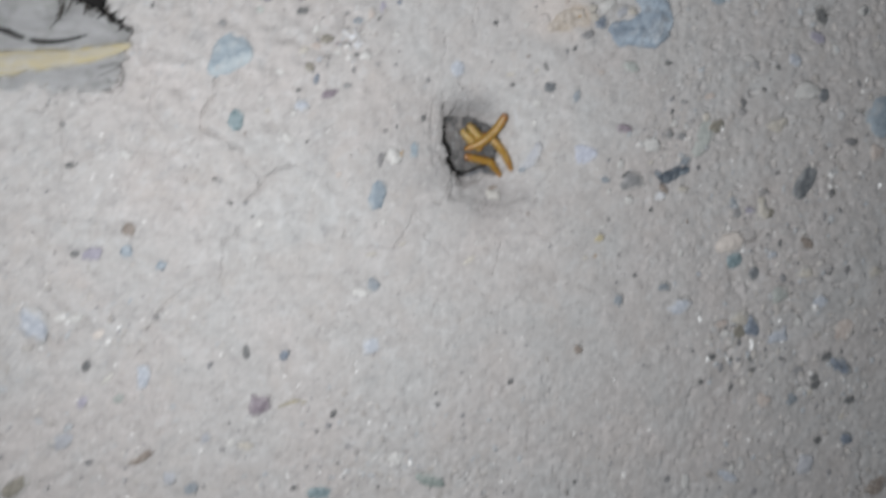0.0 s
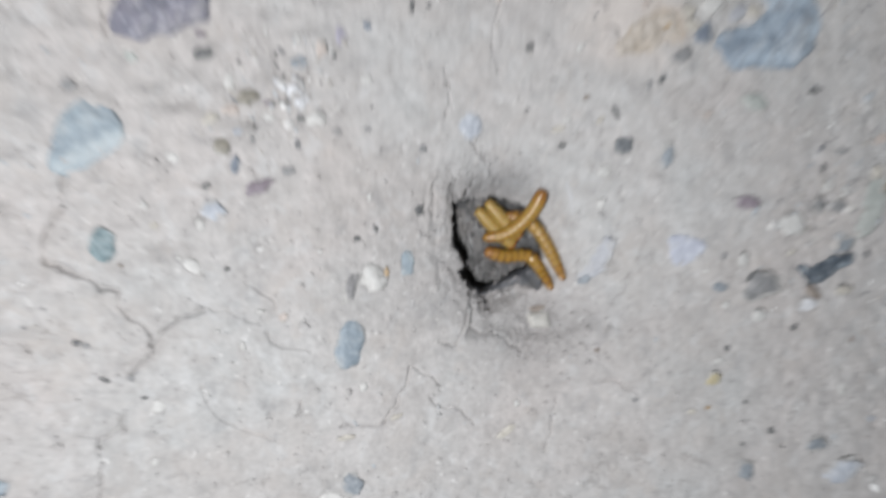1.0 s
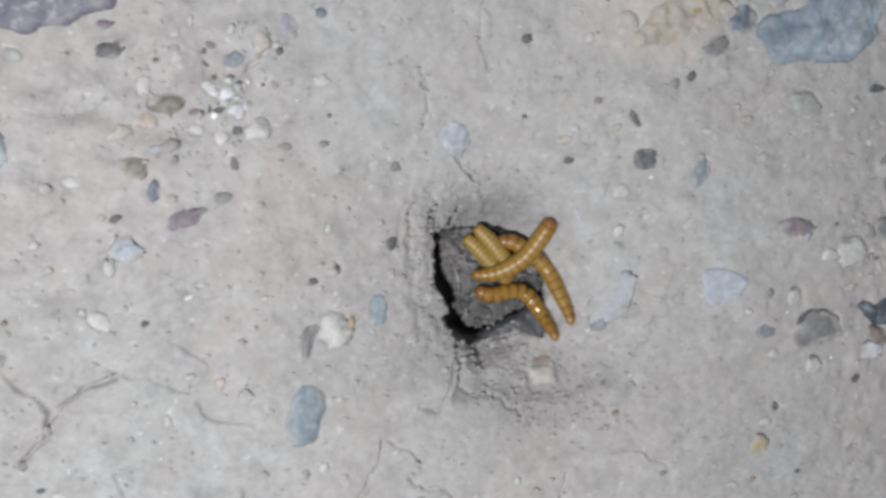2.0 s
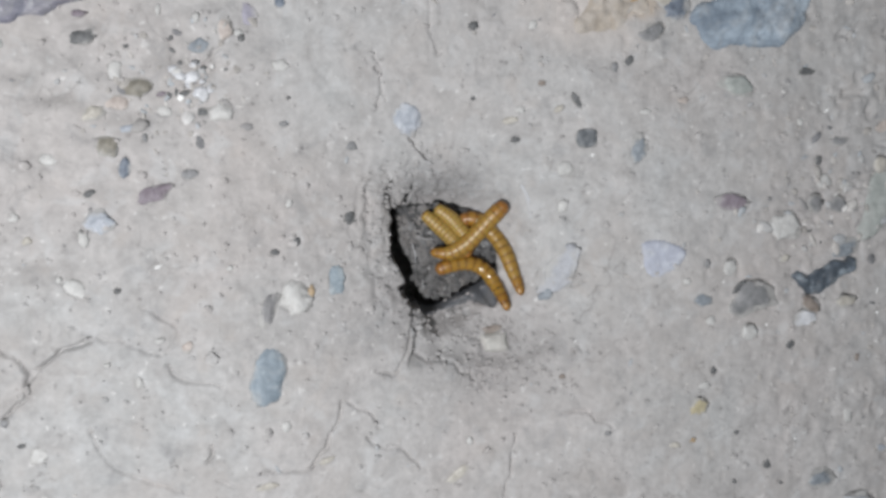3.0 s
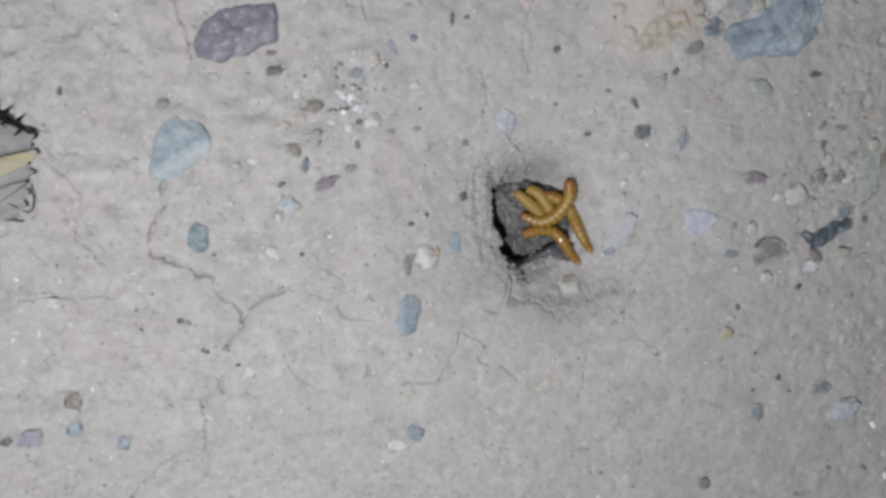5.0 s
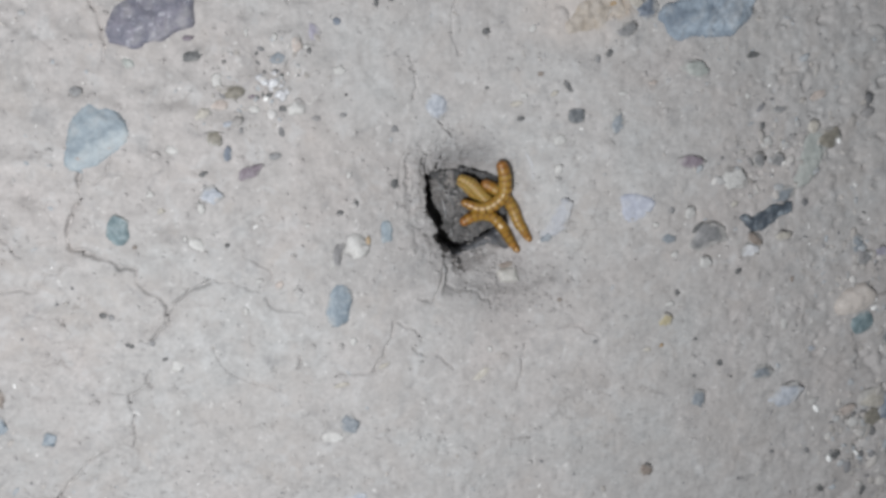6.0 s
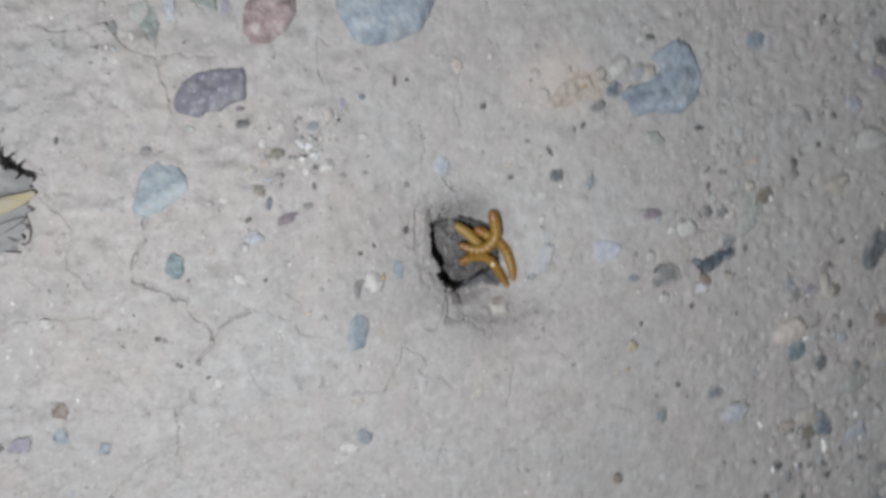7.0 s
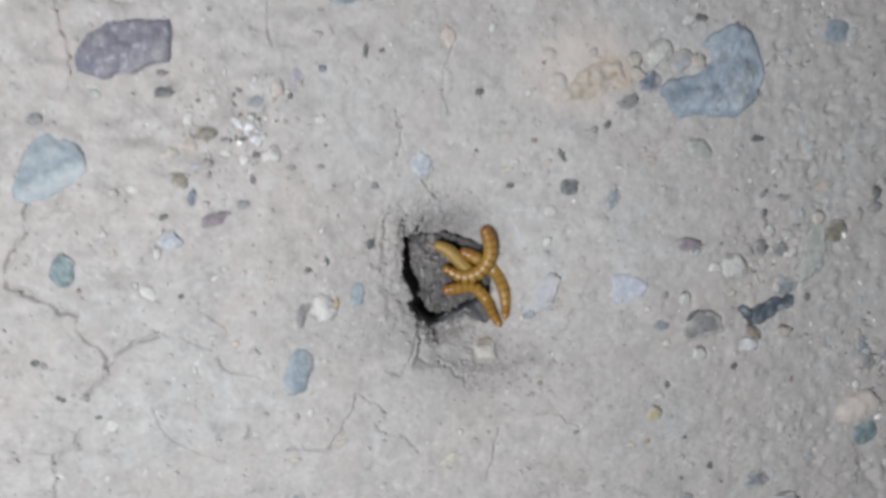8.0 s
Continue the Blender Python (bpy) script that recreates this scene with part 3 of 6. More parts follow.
def blob(seed, lx, ly, lz, lump=0.16, facets=5, subdiv=3):
    """A stone: a ball cut by a few soft planes, then roughened. Half sizes in mm."""
    rnd = random.Random(seed)
    bm = bmesh.new()
    bmesh.ops.create_icosphere(bm, subdivisions=subdiv, radius=1.0)
    planes = []
    for _ in range(facets):
        a = rnd.uniform(0, 2 * math.pi)
        e = rnd.uniform(-0.3, 1.1)
        planes.append((Vector((math.cos(a) * math.cos(e), math.sin(a) * math.cos(e), math.sin(e))), rnd.uniform(0.62, 0.86)))
    if facets:
        # broken sides, so that the outline has corners
        turn = rnd.uniform(0, 6.28)
        for k in range(5):
            a, e = turn + k * 1.257 + rnd.uniform(-0.45, 0.45), rnd.uniform(-0.1, 0.3)
            planes.append((Vector((math.cos(a) * math.cos(e), math.sin(a) * math.cos(e), math.sin(e))), rnd.uniform(0.66, 0.86)))
    shift = Vector((rnd.uniform(0, 50), rnd.uniform(0, 50), rnd.uniform(0, 50)))
    for v in bm.verts:
        p = v.co.copy()
        for nrm, far in planes:
            over = p.dot(nrm) - far
            if over > 0:
                p -= nrm * over * 0.85
        if facets == 0:
            p = Vector([math.copysign(abs(c) ** 0.80, c) for c in p])
        p *= 1 + lump * noise.noise(p * 1.4 + shift) + 0.75 * lump * noise.noise(p * 3.3 + shift) + 0.30 * lump * noise.noise(p * 8.0 + shift)
        v.co = Vector((p.x * lx, p.y * ly, p.z * lz)) * MM
    return bm


def seat(x, y):
    """Mean height of the soil about a place."""
    return sum(ground_at(x + dx, y + dy) for dx, dy in ((0, 0), (2, 0), (-2, 0), (0, 2), (0, -2))) / 5


def pebble(colour, x, y, length, width, turn, height, seed, label):
    SOCKETS.append((x, y, length, width, turn, width > 3.4 and x > 55 and height > 0.2))
    up = max(width * height * (0.44 if x < 55 else 0.36), 0.55)
    lump = 0.13 if colour in ("blue", "teal", "ring") else 0.28
    facets = 0 if lump < 0.2 else 8 if colour in ("quartz", "slate", "bluegrey", "grey", "paleblue", "white", "cream") else 6
    ob = part("pebble", blob(seed, length * (0.66 if facets else 0.60), width * (0.66 if facets else 0.60), up * 1.25, lump, facets, 4 if length > 7 else 3 if length > 4 else 2), STONE[colour])
    # it lies along the slope of the soil under it
    z, reach = seat(x, y), max(2.5, 0.5 * length)
    gx, gy = (seat(x + reach, y) - seat(x - reach, y)) / (2 * reach), (seat(x, y + reach) - seat(x, y - reach)) / (2 * reach)
    c, q = math.cos(radians(turn)), math.sin(radians(turn))
    lean_x, lean_y = math.degrees(math.atan(gy * c - gx * q)), -math.degrees(math.atan(gx * c + gy * q))
    rnd = random.Random(seed)
    ob.matrix_world = pose(x * MM, y * MM, (z - (0.34 if length < 6 else 0.46) * up) * MM, max(-20, min(20, lean_x)) + rnd.uniform(-4, 4), max(-20, min(20, lean_y)) + rnd.uniform(-4, 4), turn)
    return tagged(ob, label, "pebble", "pebbles in the soil")


def slab(name, colour, height, sink, seed, label, *corners, dome=0.6, rough=0.35, sharp=2, facet=None, wander=1.0, bevel=0.9, lobes=5.2):
    """A flat stone with the given corners: rounded outline, domed top, skirts below the soil."""
    cx, cy = sum(p[0] for p in corners) / len(corners), sum(p[1] for p in corners) / len(corners)
    ring = [Vector((x - cx, y - cy)) for x, y in corners]
    for _ in range(sharp):
        ring = [q for a, b in zip(ring, ring[1:] + ring[:1]) for q in (a * 0.78 + b * 0.22, a * 0.22 + b * 0.78)]
    out = []
    for a, b in zip(ring, ring[1:] + ring[:1]):
        steps = max(1, int((b - a).length / 1.0))
        out += [a.lerp(b, k / steps) for k in range(steps)]
    shift = Vector((seed * 3.7, seed * 1.3, 0))
    ax, ay = np.array([p.x for p in out]), np.array([p.y for p in out])
    step = 0.55
    xs, ys = np.arange(ax.min() - 2.5, ax.max() + 2.5, step), np.arange(ay.min() - 2.5, ay.max() + 2.5, step)
    gx, gy = np.meshgrid(xs, ys)
    warp = wander * min(1.0, np.ptp(ax) / 22)
    wx, wy = gx + warp * 1.3 * value_noise(gx + 7 * seed, gy, 4.0) + 0.5 * value_noise(gx, gy + 9 * seed, 1.5), gy + warp * 1.3 * value_noise(gx, gy + 5 * seed + 99, 4.0) + 0.5 * value_noise(gx + 50, gy, 1.5)
    far, inside = np.full(gx.shape, 99.0), np.zeros(gx.shape, bool)
    for (x0, y0), (x1, y1) in zip(zip(ax, ay), zip(np.roll(ax, -1), np.roll(ay, -1))):
        ux, uy = x1 - x0, y1 - y0
        t = np.clip(((wx - x0) * ux + (wy - y0) * uy) / (ux * ux + uy * uy + 1e-9), 0, 1)
        far = np.minimum(far, np.hypot(wx - x0 - t * ux, wy - y0 - t * uy))
        inside ^= ((y0 > wy) != (y1 > wy)) & (wx < x0 + (wy - y0) * ux / (uy if abs(uy) > 1e-9 else 1e-9))
    d = np.where(inside, far, -far)
    lean_x, lean_y = (seat(cx + 7, cy) - seat(cx - 7, cy)) / 14, (seat(cx, cy + 7) - seat(cx, cy - 7)) / 14
    body = height * (0.45 + 0.55 * dome / 0.6 * (1 - np.exp(-np.maximum(d, 0) / (0.22 * min(np.ptp(ax), np.ptp(ay))))))
    z = np.where(d > 0, body * np.sqrt(np.clip(2 * d / bevel - (d / bevel) ** 2, 0, 1) * (d < bevel) + (d >= bevel)), 3.2 * np.maximum(d, -1.6))
    z = z + np.where(d > 0, np.clip(d / 2, 0, 1), 0) * rough * (1.6 * (lobes / 5.2) ** 2 * value_noise(gx + 31 * seed, gy, lobes) + (1.3 if lobes < 6 else 0.9) * value_noise(gx, gy + 17 * seed, lobes * 0.44) + 0.6 * value_noise(gx + 3, gy + 7, 1.1))
    if facet:
        z = z - np.where(d > 0, facet[2] * np.maximum(0, gx * facet[0] + gy * facet[1] - facet[3]), 0)
    z = np.where(d > 0.8, np.maximum(z, (0.62 if bevel < 1 else 0.3) * height), z)
    z = z + lean_x * gx + lean_y * gy
    keep = d > -1.7
    bm = bmesh.new()
    made = {}
    for j, i in zip(*np.nonzero(keep)):
        made[j, i] = bm.verts.new(Vector((gx[j, i], gy[j, i], z[j, i])) * MM)
    for j, i in made:
        quad = [(j, i), (j, i + 1), (j + 1, i + 1), (j + 1, i)]
        if all(q in made for q in quad):
            bm.faces.new([made[q] for q in quad])
    rim = bmesh.ops.extrude_edge_only(bm, edges=[e for e in bm.edges if e.is_boundary])
    for v in rim["geom"]:
        if isinstance(v, bmesh.types.BMVert):
            v.co.z -= 3 * MM
    bmesh.ops.holes_fill(bm, edges=[e for e in bm.edges if e.is_boundary])
    bmesh.ops.recalc_face_normals(bm, faces=bm.faces)
    ob = part(name, bm, STONE[colour] if isinstance(colour, str) else colour)
    ob.matrix_world = pose(cx * MM, cy * MM, (seat(cx, cy) - sink) * MM)
    return tagged(ob, label, "stone", "larger stones in the soil")


slab("stone", "tealpale", 2.0, 0.35, 1, "pale teal-grey stone with its bright facet painted in, set in the soil", (-129.4, 24.0), (-128.4, 29.6), (-125.8, 37.2), (-120.3, 42.4), (-116.4, 43.3), (-112.2, 40.1), (-108.7, 34.8), (-108.6, 29.6), (-113.2, 25.8), (-120.0, 22.0), (-127.4, 20.4), sharp=1, facet=(0.45, -0.89, 0.02, 2.0), wander=0.5)
slab("stone", "plum", 1.8, 0.15, 2, "flat plum-grey stone with pale flecks level with the soil", (-111.6, 58.9), (-111.2, 66.5), (-108.0, 70.0), (-102.0, 73.8), (-85.7, 76.4), (-84.6, 71.3), (-85.8, 64.1), (-95.5, 59.8), (-103.6, 57.7), rough=0.55, sharp=0, wander=1.2)
slab("stone", "bigblue", 8.0, 1.6, 3, "large smooth blue-grey stone standing proud of the soil", (-51.0, 101.6), (-48.6, 113.6), (-43.0, 116.0), (-18.0, 116.6), (-9.6, 113.0), (-10.4, 103.0), (-12.0, 96.4), (-16.2, 89.2), (-25.2, 84.4), (-37.6, 82.4), (-44.0, 83.8), (-48.6, 90.4), bevel=6.5, sharp=1, rough=0.35)
slab("stone", "pinkred", 7.0, 1.4, 4, "mottled dusky-pink stone bedded in the soil", (-85.4, 90.0), (-85.0, 97.6), (-77.4, 106.2), (-70.2, 110.0), (-64.8, 109.4), (-62.8, 104.4), (-65.0, 94.4), (-69.8, 86.6), (-76.6, 82.4), (-82.0, 84.2), rough=0.8, bevel=5.5)
slab("stone", "porous", 2.8, 0.45, 5, "lumpy porous blue-grey stone with a bite out of its edge", (66.1, 61.2), (67.6, 64.1), (72.3, 66.9), (81.1, 68.3), (84.5, 71.5), (84.2, 73.6), (79.4, 76.9), (82.6, 80.6), (90.1, 84.0), (97.0, 82.4), (99.1, 76.9), (102.0, 71.9), (102.4, 62.6), (97.6, 57.2), (92.1, 53.7), (84.2, 54.1), (74.2, 53.0), (70.2, 56.1), rough=1.0, sharp=1, lobes=7.5, wander=1.5)
slab("stone", "chip", 2.6, 0.2, 6, "jagged blue-black stone chip lying on gravelly soil", (99.1, -9.6), (100.4, -8.5), (102.6, -10.7), (105.7, -9.2), (111.4, -6.8), (116.6, -4.8), (119.5, -6.6), (118.4, -9.4), (114.2, -12.4), (107.4, -15.9), (102.9, -15.3), (100.1, -12.2), rough=1.9, sharp=0, wander=1.6)
slab("stone", "block", 2.6, 0.2, 7, "small square-edged pale stone block in the hollow below the burrow", (9.1, -24.3), (16.7, -23.6), (17.2, -29.2), (10.5, -29.3), rough=0.15, sharp=0)
slab("stone", "palepink", 4.0, 0.4, 8, "angular pale pinkish stone on gravelly soil", (139.0, -51.1), (141.6, -42.8), (150.2, -38.9), (157.4, -43.2), (154.6, -49.4), (144.8, -52.7), rough=0.5, sharp=1)
slab("crust_patch", TAN_CRUST, 1.0, 0.25, 9, "low patch of crumbly tan and cream crust on the soil", (34.0, 55.6), (35.4, 62.6), (41.7, 68.4), (50.1, 71.4), (54.7, 67.6), (55.9, 62.9), (49.7, 60.6), (44.1, 57.6), rough=0.9, wander=2.6, bevel=2.4)
slab("crust_patch", PALE_CRUST, 0.8, 0.25, 12, "low pale clod of pinkish-cream crust on the soil", (28.4, 60.6), (29.2, 65.0), (33.0, 66.6), (36.4, 64.2), (35.6, 60.4), (31.6, 58.6), rough=0.7, wander=2.2, bevel=2.0)
slab("crust_patch", PALE_CRUST, 0.8, 0.25, 13, "low pale clod of pinkish-cream crust on the soil", (24.8, 70.0), (27.0, 73.4), (31.0, 73.8), (32.4, 70.6), (29.4, 68.2), rough=0.7, wander=2.2, bevel=2.0)

# ---- the burrow's plug ----


def ray_to(way, p, q):
    """How far a ray from the middle runs to the edge from p to q, if it meets it."""
    ex, ey = q[0] - p[0], q[1] - p[1]
    det = ex * way.y - ey * way.x
    if abs(det) < 1e-9:
        return None
    far, u = (ex * p[1] - ey * p[0]) / det, (way.x * p[1] - way.y * p[0]) / det
    return far if far > 0 and -1e-6 <= u <= 1 + 1e-6 else None


def build_plug():
    rnd = random.Random(5)
    rings, turn = [], 180
    bm = bmesh.new()
    for k, h in ((0.90, -9.0), (1.0, -5.0), (1.02, -1.4), (0.98, -0.5), (0.94, -0.1), *((float(k), 0.1) for k in np.arange(0.88, 0.06, -0.06))):
        row = []
        for i in range(turn):
            a = 2 * math.pi * i / turn
            way = Vector((math.cos(a), math.sin(a)))
            reach = min(v for v in (ray_to(way, p, q) for p, q in zip(LID, LID[1:] + LID[:1])) if v)
            wob = reach * (1 + 0.06 * noise.noise(Vector((9 * way.x, 9 * way.y, 4))) + 0.09 * noise.noise(Vector((24 * way.x, 24 * way.y, 7))))
            q = way * (k * wob)
            z = h + (1.6 * noise.noise(Vector((q.x, q.y, 0)) * 0.40) + 1.5 * noise.noise(Vector((q.x, q.y, 9)) * 0.95) if k < 1.03 else 0)
            along, over = (q.x - q.y) * 0.7071, (q.x + q.y - 9.0) * 0.7071
            z -= 6.0 * math.exp(-((along / 6.5) ** 2) - (over / 3.6) ** 2) if h > -1 else 0
            row.append(bm.verts.new(Vector((q.x, q.y, z)) * MM))
        rings.append(row)
    for a, b in zip(rings, rings[1:]):
        for i in range(turn):
            j = (i + 1) % turn
            bm.faces.new((a[i], a[j], b[j], b[i]))
    bm.faces.new(rings[-1])
    bm.faces.new(rings[0][::-1])
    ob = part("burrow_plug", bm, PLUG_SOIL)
    ob.matrix_world = pose(0, 0, LID_Z * MM, 2, -2, 0)
    return tagged(ob, "dark grey crumbly soil plug closing the burrow mouth", "soil plug")


build_plug()

# ---- the pebbles, one by one ----
pebble("slate", 63.0, 63.8, 7.9, 6.3, 31, 0.5, 3, "dark slate-blue pebble half sunk in dry soil")
pebble("teal", -115.9, 1.6, 8.3, 6.8, 80, 0.5, 4, "dull teal-green pebble lying in the crusted soil")
pebble("blue", -48.1, -29.8, 12.4, 7.4, 72, 0.5, 5, "smooth pale slate-blue pebble set in pale dusty ground")
pebble("mottled", -47.4, -12.8, 8.7, 4.2, 65, 0.35, 6, "grey pebble with dark specks bedded in the cracked earth")
pebble("white", -40.7, -10.0, 9.8, 7.5, 29, 0.5, 7, "off-white pebble with tan edge half sunk in dry soil")
pebble("tealpale", -30.3, -6.4, 8.2, 4.0, 98, 0.22, 8, "pale blue-green stone chip lying in the crusted soil")
pebble("purple", -73.8, 16.9, 8.9, 4.2, 24, 0.4, 9, "dull purple stone chip set in pale dusty ground")
pebble("paleblue", -86.2, 10.5, 7.1, 4.7, 13, 0.45, 10, "pale bluish-white stone chip bedded in the cracked earth")
pebble("dark", -87.4, 54.5, 6.4, 3.6, 15, 0.5, 11, "small dark grey grit stone half sunk in dry soil")
pebble("purple", -88.2, 60.0, 3.5, 2.1, 13, 0.4, 12, "dull purple stone chip lying in the crusted soil")
pebble("olive", -75.2, 43.3, 6.8, 4.8, 7, 0.55, 13, "rough olive-brown pebble set in pale dusty ground")
pebble("white", -56.5, 36.8, 5.7, 4.4, 12, 0.6, 14, "off-white limestone pebble bedded in the cracked earth")
pebble("dark", -61.0, 37.0, 2.7, 2.2, 12, 0.5, 15, "small dark grey grit stone half sunk in dry soil")
pebble("white", -80.6, 46.4, 4.7, 3.8, 80, 0.5, 16, "off-white limestone pebble lying in the crusted soil")
pebble("peach", -80.4, 39.3, 5.5, 3.3, 7, 0.4, 17, "pale pinkish stone set in pale dusty ground")
pebble("olive", -83.1, 29.2, 5.4, 4.9, 1, 0.35, 18, "rough olive-brown pebble bedded in the cracked earth")
pebble("slate", -79.6, 23.7, 4.7, 3.2, 80, 0.4, 19, "dark slate-blue pebble half sunk in dry soil")
pebble("grey", -64.9, 21.8, 4.1, 2.4, 9, 0.4, 20, "plain mid-grey pebble lying in the crusted soil")
pebble("dark", -87.9, 17.7, 2.9, 2.0, 32, 0.5, 21, "small dark grey grit stone set in pale dusty ground")
pebble("grey", -122.9, 45.3, 4.1, 3.2, 2, 0.5, 22, "plain mid-grey pebble bedded in the cracked earth")
pebble("paleblue", -10.5, 35.4, 8.8, 7.5, 152, 0.35, 23, "pale bluish-white stone chip half sunk in dry soil")
pebble("grey", -24.8, 28.5, 2.7, 2.3, 1, 0.5, 24, "plain mid-grey pebble lying in the crusted soil")
pebble("dark", -26.0, 9.8, 3.6, 2.9, 81, 0.5, 25, "small dark grey grit stone set in pale dusty ground")
pebble("lilac", -48.7, 60.4, 6.0, 4.0, 100, 0.3, 26, "pale lilac-grey stone chip bedded in the cracked earth")
pebble("slate", -41.5, 63.6, 3.0, 2.3, 3, 0.4, 27, "dark slate-blue pebble half sunk in dry soil")
pebble("dark", -28.5, 69.4, 4.5, 1.4, 89, 0.5, 28, "small dark grey grit stone lying in the crusted soil")
pebble("dark", -23.7, 69.7, 1.9, 1.5, 3, 0.5, 29, "small dark grey grit stone set in pale dusty ground")
pebble("dark", 7.2, 58.7, 2.9, 2.3, 22, 0.5, 30, "small dark grey grit stone bedded in the cracked earth")
pebble("white", 10.6, 78.6, 3.8, 2.7, 71, 0.5, 31, "off-white limestone pebble half sunk in dry soil")
pebble("peach", -3.4, 75.5, 5.8, 4.2, 97, 0.4, 32, "pale pinkish stone lying in the crusted soil")
pebble("white", -41.9, 48.2, 4.1, 2.7, 2, 0.4, 33, "off-white limestone pebble set in pale dusty ground")
pebble("bluegrey", -61.0, 52.8, 5.6, 3.4, 12, 0.15, 34, "rough blue-grey stone chip bedded in the cracked earth")
pebble("white", 23.0, 59.0, 3.2, 2.2, 46, 0.4, 35, "off-white limestone pebble half sunk in dry soil")
pebble("ring", 37.9, 29.6, 5.2, 4.8, 1, 0.5, 36, "dark grey pebble with paler crown lying in the crusted soil")
pebble("bluegrey", 52.3, 26.2, 8.6, 5.2, 72, 0.35, 37, "rough blue-grey stone chip set in pale dusty ground")
pebble("dark", 34.9, 39.8, 4.8, 1.6, 123, 0.4, 38, "small dark grey grit stone bedded in the cracked earth")
pebble("dark", 49.3, 49.9, 3.1, 2.4, 61, 0.5, 39, "small dark grey grit stone half sunk in dry soil")
pebble("dark", 101.8, 47.4, 6.2, 2.2, 2, 0.5, 40, "small dark grey grit stone lying in the crusted soil")
pebble("grey", 112.6, 27.8, 5.9, 2.9, 1, 0.5, 41, "plain mid-grey pebble set in pale dusty ground")
pebble("dark", 106.2, 22.5, 2.7, 2.3, 94, 0.5, 42, "small dark grey grit stone bedded in the cracked earth")
pebble("blue", 128.0, 83.8, 8.3, 6.8, 3, 0.4, 43, "smooth pale slate-blue pebble half sunk in dry soil")
pebble("dark", 79.4, 85.6, 4.7, 2.5, 3, 0.5, 44, "small dark grey grit stone lying in the crusted soil")
pebble("grey", 55.6, 57.4, 7.9, 3.6, 21, 0.25, 45, "plain mid-grey pebble set in pale dusty ground")
pebble("purple", 78.7, 11.2, 8.9, 4.5, 1, 0.35, 46, "dull purple stone chip bedded in the cracked earth")
pebble("white", 95.8, 4.1, 12.3, 8.0, 167, 0.55, 47, "off-white limestone pebble half sunk in dry soil")
slab("stone", "iceblue", 1.2, 0.3, 48, "angular pale lilac-blue stone chip lying in the crusted soil", (52.6, 1.2), (55.0, 2.2), (60.4, 1.4), (66.4, -2.4), (63.4, -6.2), (59.7, -8.4), (55.0, -9.6), (53.4, -5.0), rough=0.5, sharp=1, dome=0.3)
pebble("grey", 86.0, -15.6, 12.7, 9.5, 9, 0.35, 49, "plain mid-grey pebble set in pale dusty ground")
pebble("bluegrey", 70.8, -15.8, 6.0, 3.3, -0, 0.4, 50, "rough blue-grey stone chip bedded in the cracked earth")
pebble("brown", 104.4, -18.8, 7.0, 4.7, 143, 0.5, 51, "mottled brown pebble half sunk in dry soil")
pebble("quartz", 102.4, -22.5, 7.9, 4.9, 13, 0.5, 52, "milky white glassy quartz chip lying in the crusted soil")
pebble("cream", 115.9, -18.5, 6.0, 3.7, 8, 0.5, 53, "cream-coloured rough stone set in pale dusty ground")
pebble("white", 85.3, -25.7, 5.0, 4.6, 84, 0.5, 54, "off-white limestone pebble bedded in the cracked earth")
pebble("white", 73.3, -21.6, 3.0, 2.7, -1, 0.4, 55, "off-white limestone pebble half sunk in dry soil")
pebble("bluegrey", 116.1, -3.1, 8.8, 4.9, 19, 0.4, 56, "rough blue-grey stone chip lying in the crusted soil")
pebble("palegreen", 126.1, 10.2, 19.3, 8.8, 72, 0.3, 57, "pale greenish-white stone slab set in pale dusty ground")
pebble("olive", 133.2, 16.5, 9.9, 6.4, 10, 0.5, 58, "rough olive-brown pebble bedded in the cracked earth")
pebble("white", 108.1, 16.2, 5.1, 4.2, 1, 0.5, 59, "off-white limestone pebble half sunk in dry soil")
pebble("haze", 31.0, -6.0, 12.6, 8.4, 58, 0.14, 60, "dusty bluish-white stone chip lying in the crusted soil")
pebble("bluegrey", 26.8, -13.0, 4.6, 3.0, 24, 0.25, 61, "rough blue-grey stone chip set in pale dusty ground")
pebble("yellow", 70.2, -46.3, 5.6, 4.5, 8, 0.4, 62, "small ochre-yellow stone bedded in the cracked earth")
pebble("white", 71.6, -40.2, 3.8, 2.4, 4, 0.4, 63, "off-white limestone pebble half sunk in dry soil")
pebble("dark", 74.3, -35.9, 2.3, 1.7, 84, 0.5, 64, "small dark grey grit stone lying in the crusted soil")
pebble("bluegrey", 110.2, -72.1, 9.4, 6.0, 7, 0.45, 65, "rough blue-grey stone chip set in pale dusty ground")
pebble("teal", 152.1, -55.6, 8.2, 7.6, 18, 0.5, 66, "dull teal-green pebble bedded in the cracked earth")
pebble("grey", 151.5, -29.6, 6.8, 5.8, -1, 0.5, 68, "plain mid-grey pebble lying in the crusted soil")
pebble("white", -105.5, -63.1, 2.7, 2.0, 79, 0.4, 69, "off-white limestone pebble set in pale dusty ground")
pebble("dark", -118.0, -36.7, 1.9, 1.6, -1, 0.5, 70, "small dark grey grit stone bedded in the cracked earth")
pebble("dark", -82.9, -6.0, 1.9, 1.5, -0, 0.5, 71, "small dark grey grit stone half sunk in dry soil")
pebble("white", 65.6, 73.8, 9.9, 7.2, 22, 0.4, 72, "cream-coloured rough stone lying in the crusted soil")
pebble("haze", 73.4, 71.0, 9.0, 6.0, 40, 0.35, 73, "pale lilac-grey stone chip set in pale dusty ground")
